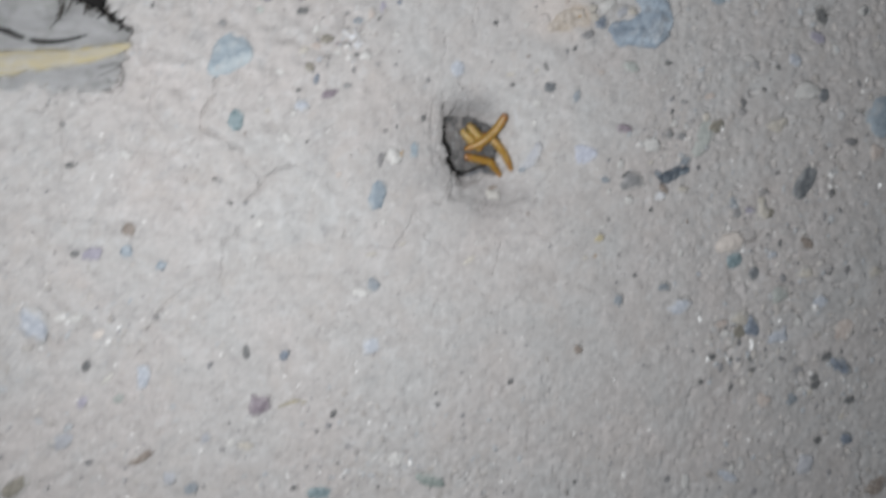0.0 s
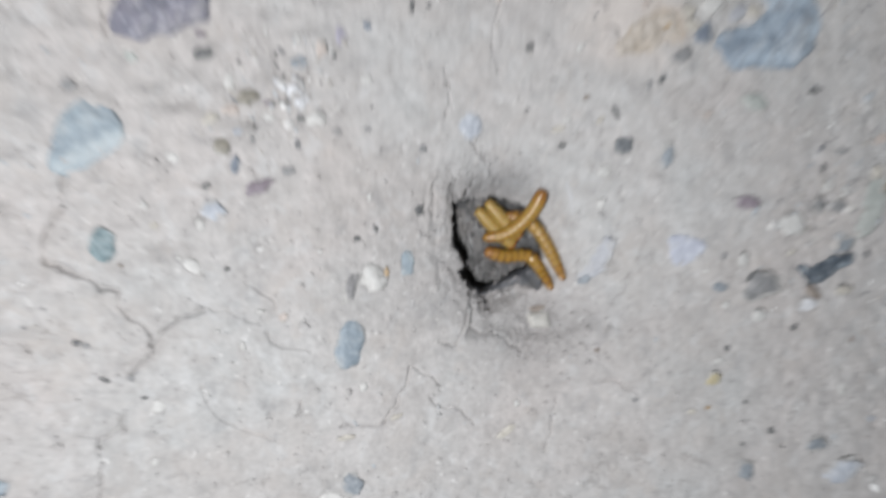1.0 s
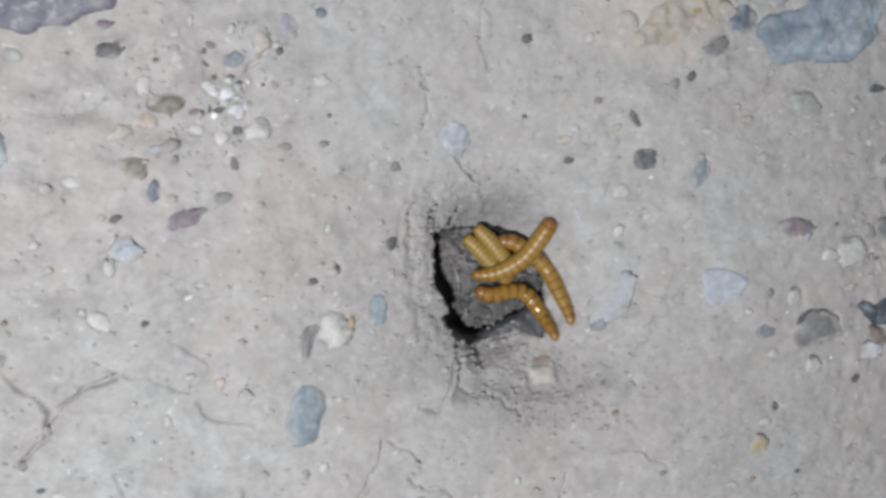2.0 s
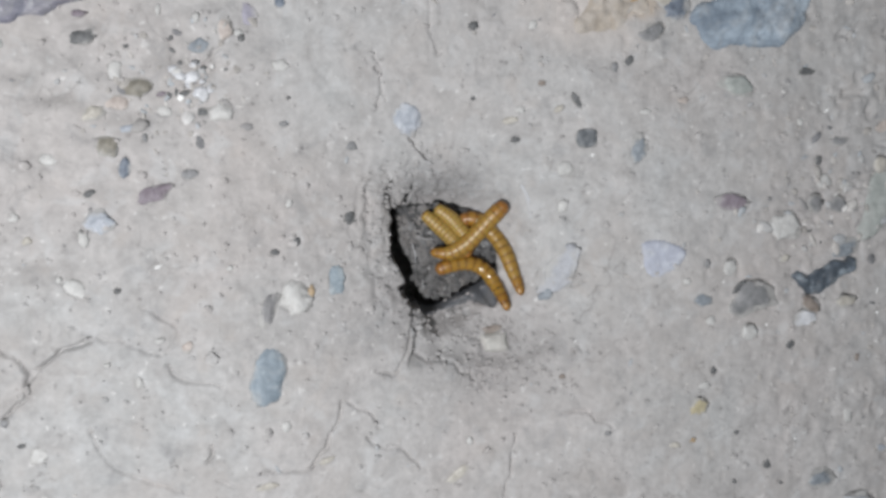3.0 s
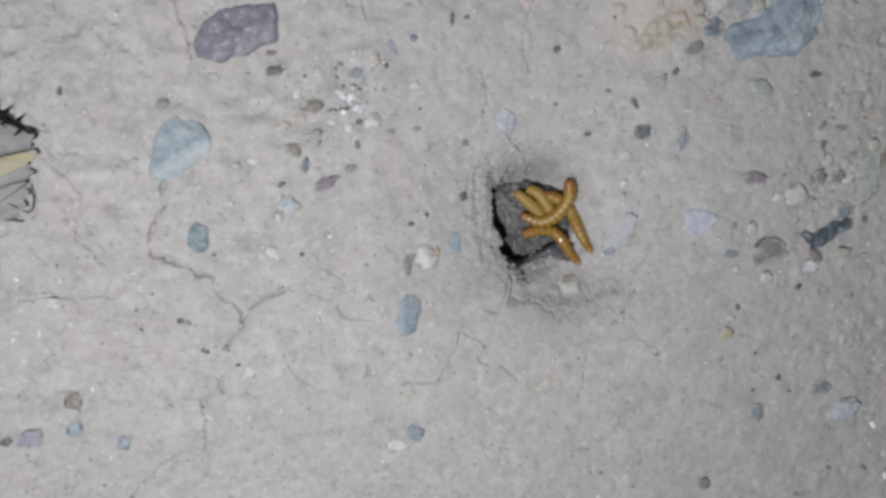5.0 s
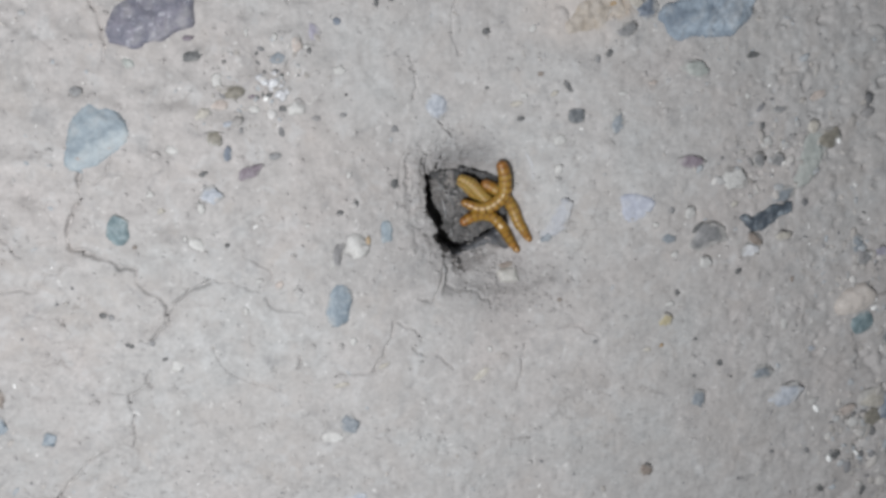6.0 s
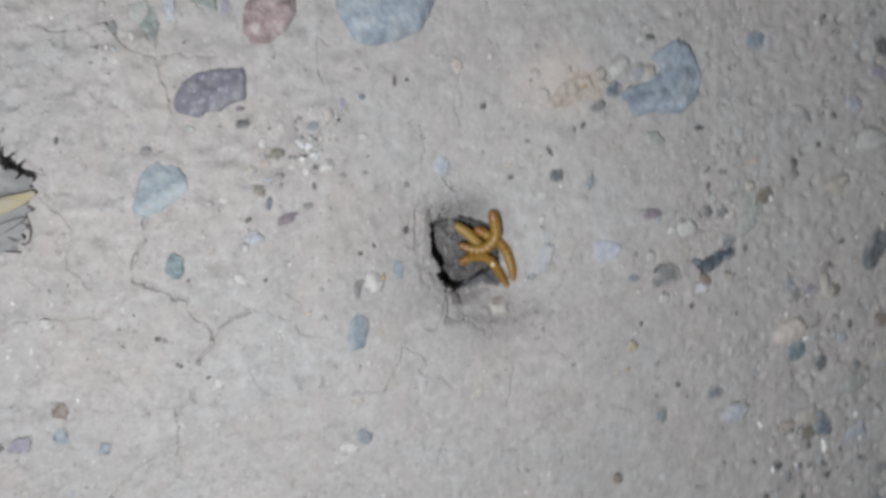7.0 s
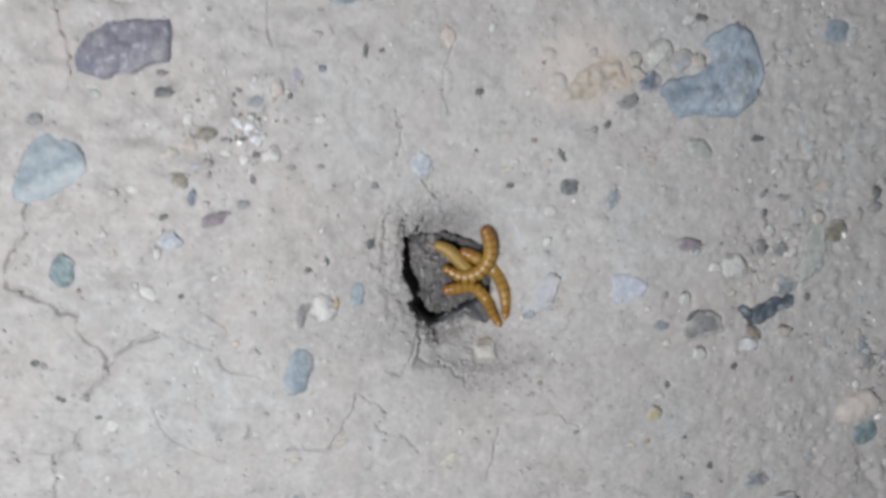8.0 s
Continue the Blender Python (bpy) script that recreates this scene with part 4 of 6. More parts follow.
pebble("cream", 59.0, 66.3, 5.5, 4.1, 125, 0.4, 74, "cream-coloured rough stone bedded in the cracked earth")
pebble("white", -164.0, -17.3, 6.4, 4.2, 2, 0.45, 75, "off-white limestone pebble half sunk in dry soil")
pebble("brown", -162.0, -51.1, 6.7, 7.2, -5, 0.5, 76, "mottled brown pebble lying in the crusted soil")
pebble("speckled", -163.0, -61.6, 7.3, 5.5, 92, 0.5, 77, "dark-speckled blue-grey pebble set in pale dusty ground")
pebble("lilac", -177.2, -63.3, 8.6, 6.9, -0, 0.4, 78, "pale lilac-grey stone chip bedded in the cracked earth")
pebble("dark", -185.1, -63.5, 3.9, 3.2, -6, 0.5, 79, "small dark grey grit stone half sunk in dry soil")
pebble("speckled", -147.6, -67.9, 4.8, 5.0, -6, 0.4, 80, "dark-speckled blue-grey pebble lying in the crusted soil")
pebble("bluegrey", -48.0, -74.6, 7.9, 6.2, 87, 0.4, 81, "rough blue-grey stone chip set in pale dusty ground")
pebble("white", -54.7, -78.3, 9.4, 3.8, -6, 0.3, 82, "off-white limestone pebble bedded in the cracked earth")
pebble("white", -103.5, -45.9, 4.2, 4.1, -5, 0.3, 83, "off-white limestone pebble half sunk in dry soil")
pebble("dark", -124.4, -26.3, 2.2, 2.0, -4, 0.5, 84, "small dark grey grit stone lying in the crusted soil")
pebble("dark", -153.5, 50.0, 2.8, 1.7, 83, 0.5, 85, "small dark grey grit stone set in pale dusty ground")
pebble("brown", 63.5, -106.9, 5.2, 4.3, -6, 0.5, 86, "mottled brown pebble bedded in the cracked earth")
pebble("paleblue", 121.6, -82.1, 14.0, 8.7, 26, 0.3, 88, "pale bluish-white stone chip lying in the crusted soil")
pebble("bluegrey", 84.5, -79.1, 6.6, 6.0, 26, 0.4, 89, "rough blue-grey stone chip set in pale dusty ground")
pebble("white", -92.4, -5.0, 5.5, 3.4, 155, 0.2, 91, "off-white limestone pebble half sunk in dry soil")
pebble("peach", -67.3, -21.1, 3.1, 2.7, 42, 0.3, 92, "pale pinkish stone lying in the crusted soil")
pebble("dark", 19.0, 29.7, 3.2, 2.0, -2, 0.5, 93, "small dark grey grit stone set in pale dusty ground")
pebble("slate", 167.1, -93.3, 13.7, 9.3, 104, 0.6, 94, "dark slate-blue pebble bedded in the cracked earth")
pebble("olive", 159.1, -96.7, 10.3, 7.6, 94, 0.55, 95, "rough olive-brown pebble half sunk in dry soil")
pebble("cream", 166.0, -26.4, 11.5, 8.7, 95, 0.5, 97, "cream-coloured rough stone set in pale dusty ground")
pebble("cream", 159.3, -88.1, 12.1, 7.7, -7, 0.45, 98, "cream-coloured rough stone bedded in the cracked earth")
pebble("bluegrey", 147.5, -24.4, 8.1, 4.6, 104, 0.4, 99, "rough blue-grey stone chip half sunk in dry soil")
pebble("peach", 147.2, -92.1, 10.1, 4.2, 19, 0.4, 101, "pale pinkish stone set in pale dusty ground")
pebble("white", 151.3, -97.4, 5.8, 4.8, 36, 0.5, 102, "off-white limestone pebble bedded in the cracked earth")
pebble("dark", 98.5, -30.1, 3.2, 2.6, -6, 0.5, 103, "small dark grey grit stone half sunk in dry soil")
pebble("white", 118.6, -52.9, 5.2, 2.7, 113, 0.4, 104, "off-white limestone pebble lying in the crusted soil")
pebble("ring", 191.1, -10.7, 18.1, 9.8, 61, 0.6, 105, "dark grey pebble with paler crown set in pale dusty ground")
pebble("cream", 171.1, 19.7, 12.3, 9.7, 3, 0.6, 106, "cream-coloured rough stone bedded in the cracked earth")
pebble("blue", 237.6, 29.6, 21.0, 18.7, 61, 0.5, 107, "smooth pale slate-blue pebble half sunk in dry soil")
pebble("white", 217.6, 85.9, 9.9, 5.5, 13, 0.5, 110, "off-white limestone pebble bedded in the cracked earth")
pebble("slate", 227.7, -115.6, 17.4, 8.4, 153, 0.5, 112, "dark slate-blue pebble lying in the crusted soil")
pebble("peach", 236.0, 8.6, 13.2, 8.2, 2, 0.5, 113, "pale pinkish stone set in pale dusty ground")
pebble("white", 202.0, 63.7, 8.3, 4.0, 129, 0.4, 117, "off-white limestone pebble set in pale dusty ground")
pebble("paleblue", -202.1, -96.3, 16.5, 12.8, 117, 0.25, 121, "rough pale blue-grey stone set in pale dusty ground")
pebble("purple", -100.9, -135.5, 11.2, 8.8, 100, 0.55, 122, "dull purple stone chip bedded in the cracked earth")
pebble("dark", -108.2, -109.4, 9.3, 3.8, 95, 0.4, 123, "small dark grey grit stone half sunk in dry soil")
pebble("slate", -90.0, -110.6, 5.8, 5.0, -1, 0.4, 124, "dark slate-blue pebble lying in the crusted soil")
pebble("paleblue", -154.7, -121.5, 11.7, 7.4, 81, 0.35, 125, "pale bluish-white stone chip set in pale dusty ground")
pebble("paleblue", -47.6, -105.8, 11.6, 9.1, 62, 0.25, 126, "pale bluish-white stone chip bedded in the cracked earth")
pebble("dark", -187.8, -23.5, 3.8, 3.1, 33, 0.6, 128, "small dark grey grit stone lying in the crusted soil")
pebble("white", -184.8, -93.8, 7.1, 6.2, 21, 0.4, 130, "off-white limestone pebble bedded in the cracked earth")
pebble("dark", -180.3, -116.5, 5.6, 3.9, 62, 0.5, 131, "small dark grey grit stone half sunk in dry soil")
pebble("cream", 244.7, -59.7, 9.7, 6.5, 0, 0.5, 132, "cream-coloured rough stone lying in the crusted soil")
pebble("dark", 236.6, -136.2, 7.8, 5.7, 17, 0.5, 133, "small dark grey grit stone set in pale dusty ground")
pebble("dark", 217.6, -160.2, 5.9, 4.7, -2, 0.5, 134, "small dark grey grit stone bedded in the cracked earth")
slab("stone", "haze", 3.0, 0.4, 135, "angular pale grey block of stone in gravelly soil", (206.6, -181.0), (214.2, -180.2), (216.6, -172.4), (215.4, -168.6), (208.0, -168.4), (205.8, -173.6), rough=0.5, sharp=1)
pebble("slate", 237.6, -160.0, 9.9, 8.1, -3, 0.5, 136, "dark slate-blue pebble lying in the crusted soil")
pebble("green", -98.7, 101.2, 11.0, 9.5, 100, 0.45, 137, "dull green-grey pebble set in pale dusty ground")
pebble("green", -118.0, 92.9, 12.0, 6.4, 81, 0.35, 138, "dull green-grey pebble bedded in the cracked earth")
pebble("paleblue", -110.3, 99.1, 13.0, 5.1, 86, 0.4, 139, "pale bluish-white stone chip half sunk in dry soil")
pebble("white", -125.0, 113.8, 7.2, 5.4, 72, 0.5, 140, "off-white limestone pebble lying in the crusted soil")
pebble("white", -155.2, 115.6, 7.5, 3.9, 77, 0.4, 141, "off-white limestone pebble set in pale dusty ground")
pebble("lilac", -90.4, 97.4, 8.8, 3.8, 81, 0.4, 142, "pale lilac-grey stone chip bedded in the cracked earth")
pebble("cream", 9.0, 114.5, 13.7, 7.9, 70, 0.35, 143, "cream-coloured rough stone half sunk in dry soil")
pebble("dark", 17.7, 107.3, 5.7, 3.5, 91, 0.5, 144, "small dark grey grit stone lying in the crusted soil")
pebble("white", -52.8, 127.8, 5.5, 4.5, 4, 0.5, 145, "off-white limestone pebble set in pale dusty ground")
pebble("dark", 190.3, 80.1, 9.8, 7.2, 114, 0.6, 146, "small dark grey grit stone bedded in the cracked earth")
pebble("paleblue", -140.8, 107.1, 7.1, 4.0, 81, 0.3, 147, "pale bluish-white stone chip half sunk in dry soil")
pebble("white", 186.6, 39.9, 16.5, 10.3, 1, 0.4, 149, "off-white limestone pebble set in pale dusty ground")
pebble("grey", -130.7, 90.3, 4.7, 3.1, 81, 0.4, 151, "plain mid-grey pebble half sunk in dry soil")
pebble("dark", 15.1, 104.2, 5.4, 3.9, 80, 0.5, 153, "small dark grey grit stone set in pale dusty ground")
pebble("grey", -117.6, 88.8, 10.4, 4.8, 97, 0.4, 154, "plain mid-grey pebble bedded in the cracked earth")
pebble("palegreen", -121.7, 96.1, 7.5, 5.3, 32, 0.25, 155, "pale greenish-white stone slab half sunk in dry soil")
pebble("white", 75.2, 84.3, 5.2, 3.1, 20, 0.5, 157, "off-white limestone pebble set in pale dusty ground")
pebble("purple", -70.3, 41.3, 3.0, 1.5, 8, 0.5, 159, "dull purple stone chip half sunk in dry soil")
pebble("dark", -65.1, 41.4, 3.2, 1.5, 22, 0.5, 160, "small dark grey grit stone lying in the crusted soil")
pebble("white", -66.6, 46.6, 2.8, 2.0, 27, 0.5, 163, "off-white limestone pebble half sunk in dry soil")
pebble("white", -70.0, 37.2, 3.5, 2.6, -2, 0.35, 165, "off-white limestone pebble set in pale dusty ground")
pebble("white", -61.5, 59.6, 3.0, 2.0, 86, 0.4, 166, "off-white limestone pebble bedded in the cracked earth")
pebble("peach", -55.0, 57.1, 4.9, 3.7, 77, 0.35, 167, "pale pinkish stone half sunk in dry soil")
pebble("white", -51.6, 56.1, 2.2, 1.8, -2, 0.4, 168, "off-white limestone pebble lying in the crusted soil")
pebble("dark", -77.7, 52.4, 1.4, 1.1, -2, 0.5, 169, "small dark grey grit stone set in pale dusty ground")
pebble("dark", -40.4, 40.5, 1.2, 0.9, -2, 0.5, 170, "small dark grey grit stone bedded in the cracked earth")
pebble("grey", -41.8, 34.0, 2.5, 1.5, -2, 0.4, 171, "plain mid-grey pebble half sunk in dry soil")
pebble("grey", -74.7, 30.8, 2.2, 1.3, 96, 0.3, 172, "plain mid-grey pebble lying in the crusted soil")
pebble("paleblue", -78.6, 33.0, 3.3, 2.0, 17, 0.3, 173, "pale bluish-white stone chip set in pale dusty ground")
pebble("dark", 81.8, -12.4, 5.4, 1.8, 42, 0.5, 174, "small dark grey grit stone bedded in the cracked earth")
pebble("white", 78.9, -6.9, 4.9, 4.6, 59, 0.4, 178, "off-white limestone pebble bedded in the cracked earth")
pebble("white", 65.9, -10.3, 2.6, 2.1, -3, 0.4, 179, "off-white limestone pebble half sunk in dry soil")
pebble("grey", 71.8, -5.5, 2.4, 2.0, 70, 0.5, 181, "plain mid-grey pebble set in pale dusty ground")
pebble("paleblue", 177.6, 55.5, 8.9, 6.4, 15, 0.45, 183, "pale bluish-white stone chip half sunk in dry soil")
pebble("ring", 197.2, 38.1, 6.6, 5.8, 82, 0.5, 184, "dark grey pebble with paler crown lying in the crusted soil")
pebble("dark", 166.9, 51.3, 4.7, 2.7, 135, 0.6, 185, "small dark grey grit stone set in pale dusty ground")
pebble("lilac", 189.8, 68.9, 10.6, 5.9, 162, 0.45, 187, "pale lilac-grey stone chip half sunk in dry soil")
pebble("grey", 113.6, 9.6, 6.3, 4.7, -4, 0.3, 188, "pale lilac-grey stone chip lying in the crusted soil")
pebble("grey", 105.8, 10.2, 5.6, 5.2, 56, 0.3, 189, "plain mid-grey pebble set in pale dusty ground")
pebble("white", 115.4, 15.3, 4.2, 2.6, -4, 0.4, 191, "off-white limestone pebble half sunk in dry soil")
pebble("grey", 154.0, 50.8, 5.5, 3.0, 124, 0.5, 192, "plain mid-grey pebble lying in the crusted soil")
pebble("dark", 160.3, 38.2, 3.3, 2.3, -3, 0.5, 193, "small dark grey grit stone set in pale dusty ground")
pebble("cream", 164.9, -22.1, 5.7, 4.1, -5, 0.5, 194, "cream-coloured rough stone bedded in the cracked earth")
pebble("olive", 168.6, -29.3, 8.2, 5.5, 13, 0.5, 195, "rough olive-brown pebble half sunk in dry soil")
pebble("lilac", 158.6, -27.6, 7.2, 3.9, 3, 0.4, 196, "pale lilac-grey stone chip lying in the crusted soil")
pebble("ring", 165.4, -62.5, 6.6, 5.2, 57, 0.5, 198, "dark grey pebble with paler crown bedded in the cracked earth")
pebble("brown", 196.4, -43.9, 9.9, 6.2, 141, 0.5, 199, "mottled brown pebble half sunk in dry soil")
pebble("cream", 197.4, -61.0, 9.7, 7.0, 12, 0.4, 200, "cream-coloured rough stone lying in the crusted soil")
pebble("paleblue", 175.4, -51.5, 7.7, 5.3, -7, 0.4, 201, "pale bluish-white stone chip set in pale dusty ground")
pebble("dark", 179.4, -45.4, 4.6, 2.7, 81, 0.5, 202, "small dark grey grit stone bedded in the cracked earth")
pebble("palegreen", 183.2, -74.4, 13.0, 10.0, 12, 0.45, 203, "pale greenish-white stone slab half sunk in dry soil")
pebble("paleblue", 210.6, -77.3, 10.6, 6.1, -7, 0.4, 204, "pale bluish-white stone chip lying in the crusted soil")
pebble("white", 196.4, -89.8, 6.3, 5.9, 58, 0.5, 205, "off-white limestone pebble set in pale dusty ground")
pebble("paleblue", 184.7, -98.2, 13.5, 10.7, -8, 0.45, 207, "pale bluish-white stone chip half sunk in dry soil")
pebble("white", 140.5, -102.1, 3.5, 2.5, -9, 0.5, 210, "off-white limestone pebble bedded in the cracked earth")
pebble("dark", 143.6, -110.9, 5.5, 3.6, 11, 0.5, 211, "small dark grey grit stone half sunk in dry soil")
pebble("dark", 168.3, -111.7, 4.5, 3.4, -9, 0.6, 212, "small dark grey grit stone lying in the crusted soil")
pebble("dark", 170.3, -118.2, 4.9, 3.4, -9, 0.5, 213, "small dark grey grit stone set in pale dusty ground")
pebble("peach", 179.4, -136.0, 10.0, 7.0, -10, 0.25, 214, "tan stone bedded in the cracked earth")
pebble("bluegrey", 197.1, -134.9, 7.9, 7.2, 82, 0.45, 215, "rough blue-grey stone chip half sunk in dry soil")
pebble("dark", 210.7, -122.0, 6.4, 4.7, -9, 0.6, 216, "small dark grey grit stone lying in the crusted soil")
pebble("grey", 199.2, -117.9, 6.3, 5.2, -9, 0.5, 217, "plain mid-grey pebble set in pale dusty ground")
pebble("dark", 138.2, -124.5, 5.0, 2.6, 136, 0.5, 218, "small dark grey grit stone bedded in the cracked earth")
pebble("dark", 157.6, -128.3, 4.8, 2.9, 70, 0.5, 219, "small dark grey grit stone half sunk in dry soil")
pebble("white", 182.7, -123.8, 5.6, 4.0, -9, 0.4, 220, "off-white limestone pebble lying in the crusted soil")
pebble("white", 134.3, -183.5, 9.2, 6.5, 85, 0.5, 221, "off-white limestone pebble set in pale dusty ground")
pebble("dark", 211.3, -126.3, 7.2, 5.4, 18, 0.5, 222, "small dark grey grit stone bedded in the cracked earth")
pebble("dark", 216.9, -110.2, 7.2, 5.0, 19, 0.5, 223, "small dark grey grit stone half sunk in dry soil")
pebble("paleblue", 160.1, -180.0, 15.9, 6.5, 152, 0.35, 226, "pale bluish-white stone chip bedded in the cracked earth")
pebble("white", 163.2, -175.4, 6.5, 5.3, 62, 0.5, 227, "off-white limestone pebble half sunk in dry soil")
pebble("white", -190.4, -93.3, 6.7, 4.2, 12, 0.4, 228, "off-white limestone pebble lying in the crusted soil")
pebble("white", -114.2, -155.1, 5.5, 4.4, 63, 0.5, 229, "off-white limestone pebble set in pale dusty ground")
pebble("cream", -106.9, -156.5, 6.5, 5.2, -1, 0.4, 230, "cream-coloured rough stone bedded in the cracked earth")
pebble("brown", -154.7, -160.4, 12.8, 4.5, 29, 0.5, 231, "mottled brown pebble half sunk in dry soil")
pebble("bluegrey", -131.7, -177.6, 7.4, 6.9, -2, 0.4, 232, "rough blue-grey stone chip lying in the crusted soil")
pebble("olive", -210.1, -174.0, 15.6, 8.2, 32, 0.4, 233, "dark olive-brown stone set in pale dusty ground")
pebble("white", -32.1, -164.2, 8.1, 6.1, 9, 0.5, 234, "off-white limestone pebble bedded in the cracked earth")
pebble("green", -13.0, -177.5, 14.9, 7.8, 158, 0.5, 235, "dull green-grey pebble half sunk in dry soil")
pebble("dark", 27.5, -124.4, 3.9, 2.9, 30, 0.5, 237, "small dark grey grit stone set in pale dusty ground")
pebble("dark", -64.9, -140.4, 4.5, 2.6, 63, 0.5, 238, "small dark grey grit stone bedded in the cracked earth")
pebble("teal", -70.3, -181.6, 11.9, 5.4, -2, 0.4, 239, "dull teal-green pebble half sunk in dry soil")
pebble("cream", -85.8, 36.8, 4.6, 3.7, 30, 0.55, 601, "cream-coloured rough stone lying in the crusted soil")
pebble("white", -70.1, 61.1, 3.3, 1.4, 90, 0.55, 602, "off-white pebble with tan edge set in pale dusty ground")
pebble("palegreen", -106.6, 53.1, 3.7, 3.2, 0, 0.55, 603, "pale greenish-white stone slab bedded in the cracked earth")
pebble("white", -96.9, 25.9, 3.8, 2.9, 0, 0.55, 604, "off-white pebble with tan edge half sunk in dry soil")
pebble("white", -41.4, 14.0, 2.3, 1.7, 90, 0.55, 605, "off-white pebble with tan edge lying in the crusted soil")
pebble("white", -104.8, 12.4, 2.7, 2.3, 0, 0.55, 606, "off-white pebble with tan edge set in pale dusty ground")
pebble("ochre", 68.6, -56.0, 1.9, 1.5, 0, 0.55, 607, "rusty ochre stone bedded in the cracked earth")
pebble("paleblue", 130.7, -64.1, 3.6, 2.5, 0, 0.55, 608, "pale bluish-white stone chip half sunk in dry soil")
pebble("dark", 92.4, -65.8, 3.2, 2.6, 0, 0.55, 609, "small dark grey grit stone lying in the crusted soil")
pebble("cream", 0.7, -60.8, 7.3, 2.4, 40, 0.4, 610, "cream-coloured rough stone set in pale dusty ground")
pebble("white", 4.3, -51.6, 2.1, 2.1, 0, 0.55, 611, "off-white pebble with tan edge bedded in the cracked earth")
pebble("brown", 30.6, -35.5, 1.8, 1.4, 0, 0.55, 612, "mottled brown pebble half sunk in dry soil")
pebble("cream", 62.9, -57.0, 3.8, 1.8, 0, 0.55, 613, "cream-coloured rough stone lying in the crusted soil")
pebble("dark", 82.1, -54.9, 1.8, 1.6, 0, 0.55, 614, "small dark grey grit stone set in pale dusty ground")
pebble("brown", 120.8, -35.2, 2.4, 1.6, 90, 0.55, 615, "mottled brown pebble bedded in the cracked earth")
pebble("grey", 43.1, -52.0, 1.9, 1.7, 0, 0.55, 616, "plain mid-grey pebble half sunk in dry soil")
pebble("cream", 96.1, -5.1, 3.2, 2.5, 0, 0.55, 617, "cream-coloured rough stone lying in the crusted soil")
pebble("dark", 82.0, -69.8, 1.6, 1.6, 0, 0.55, 618, "small dark grey grit stone set in pale dusty ground")
pebble("white", 31.7, 11.5, 4.0, 3.1, 70, 0.55, 619, "off-white pebble with tan edge bedded in the cracked earth")
pebble("white", 32.3, 21.6, 4.7, 3.6, 20, 0.55, 620, "off-white pebble with tan edge half sunk in dry soil")
pebble("white", 53.8, 36.4, 3.8, 1.6, 0, 0.55, 621, "off-white pebble with tan edge lying in the crusted soil")
pebble("white", 20.1, 37.4, 2.6, 2.0, 0, 0.55, 622, "off-white pebble with tan edge set in pale dusty ground")
pebble("cream", 17.4, 34.6, 4.4, 1.8, 0, 0.55, 623, "cream-coloured rough stone bedded in the cracked earth")
pebble("cream", 30.4, 37.6, 3.1, 1.8, 30, 0.55, 624, "cream-coloured rough stone half sunk in dry soil")
pebble("white", 100.4, 33.3, 2.4, 1.9, 0, 0.55, 625, "off-white pebble with tan edge lying in the crusted soil")
pebble("peach", 127.5, 32.0, 6.5, 3.2, 20, 0.4, 626, "pale pinkish stone set in pale dusty ground")
pebble("cream", 127.2, 21.4, 4.8, 4.5, 0, 0.55, 627, "cream-coloured rough stone bedded in the cracked earth")
pebble("grey", 45.2, 48.3, 2.9, 2.4, 90, 0.55, 628, "plain mid-grey pebble half sunk in dry soil")
pebble("palegreen", 80.6, 43.4, 10.5, 5.6, -20, 0.4, 629, "pale greenish-white stone slab lying in the crusted soil")
pebble("brown", 25.6, 44.3, 2.0, 1.5, 0, 0.55, 630, "mottled brown pebble set in pale dusty ground")
pebble("dark", 7.4, 40.5, 1.3, 1.1, 0, 0.55, 631, "small dark grey grit stone bedded in the cracked earth")
pebble("peach", 64.9, 39.4, 3.4, 2.1, 0, 0.55, 632, "pale pinkish stone half sunk in dry soil")
pebble("cream", -102.0, 6.7, 2.4, 2.1, 0, 0.55, 633, "cream-coloured rough stone lying in the crusted soil")
pebble("brown", -111.4, -4.2, 1.5, 1.4, 0, 0.55, 634, "mottled brown pebble set in pale dusty ground")
pebble("white", -56.4, -1.7, 1.7, 1.4, 0, 0.55, 635, "off-white pebble with tan edge bedded in the cracked earth")
pebble("white", -95.5, -2.5, 1.8, 1.4, 90, 0.55, 636, "off-white pebble with tan edge half sunk in dry soil")
pebble("white", -73.9, -18.9, 2.7, 1.2, 0, 0.55, 637, "off-white pebble with tan edge lying in the crusted soil")
pebble("white", -44.0, -43.2, 3.1, 2.7, 90, 0.55, 638, "off-white pebble with tan edge set in pale dusty ground")
pebble("grey", -121.9, -27.0, 2.4, 2.2, 0, 0.55, 639, "plain mid-grey pebble bedded in the cracked earth")
pebble("dark", -116.8, -37.4, 1.7, 1.5, 0, 0.55, 640, "small dark grey grit stone half sunk in dry soil")
pebble("grey", -110.3, -37.2, 2.3, 2.0, 90, 0.55, 641, "plain mid-grey pebble lying in the crusted soil")
pebble("dark", -107.1, -43.0, 2.1, 1.2, 0, 0.55, 642, "small dark grey grit stone set in pale dusty ground")
pebble("cream", -49.8, -59.1, 6.7, 2.0, 10, 0.4, 643, "cream-coloured rough stone bedded in the cracked earth")
pebble("cream", -34.3, -53.3, 4.5, 1.6, 15, 0.55, 644, "cream-coloured rough stone half sunk in dry soil")
pebble("white", -86.2, -24.2, 1.6, 1.4, 0, 0.55, 645, "off-white pebble with tan edge lying in the crusted soil")
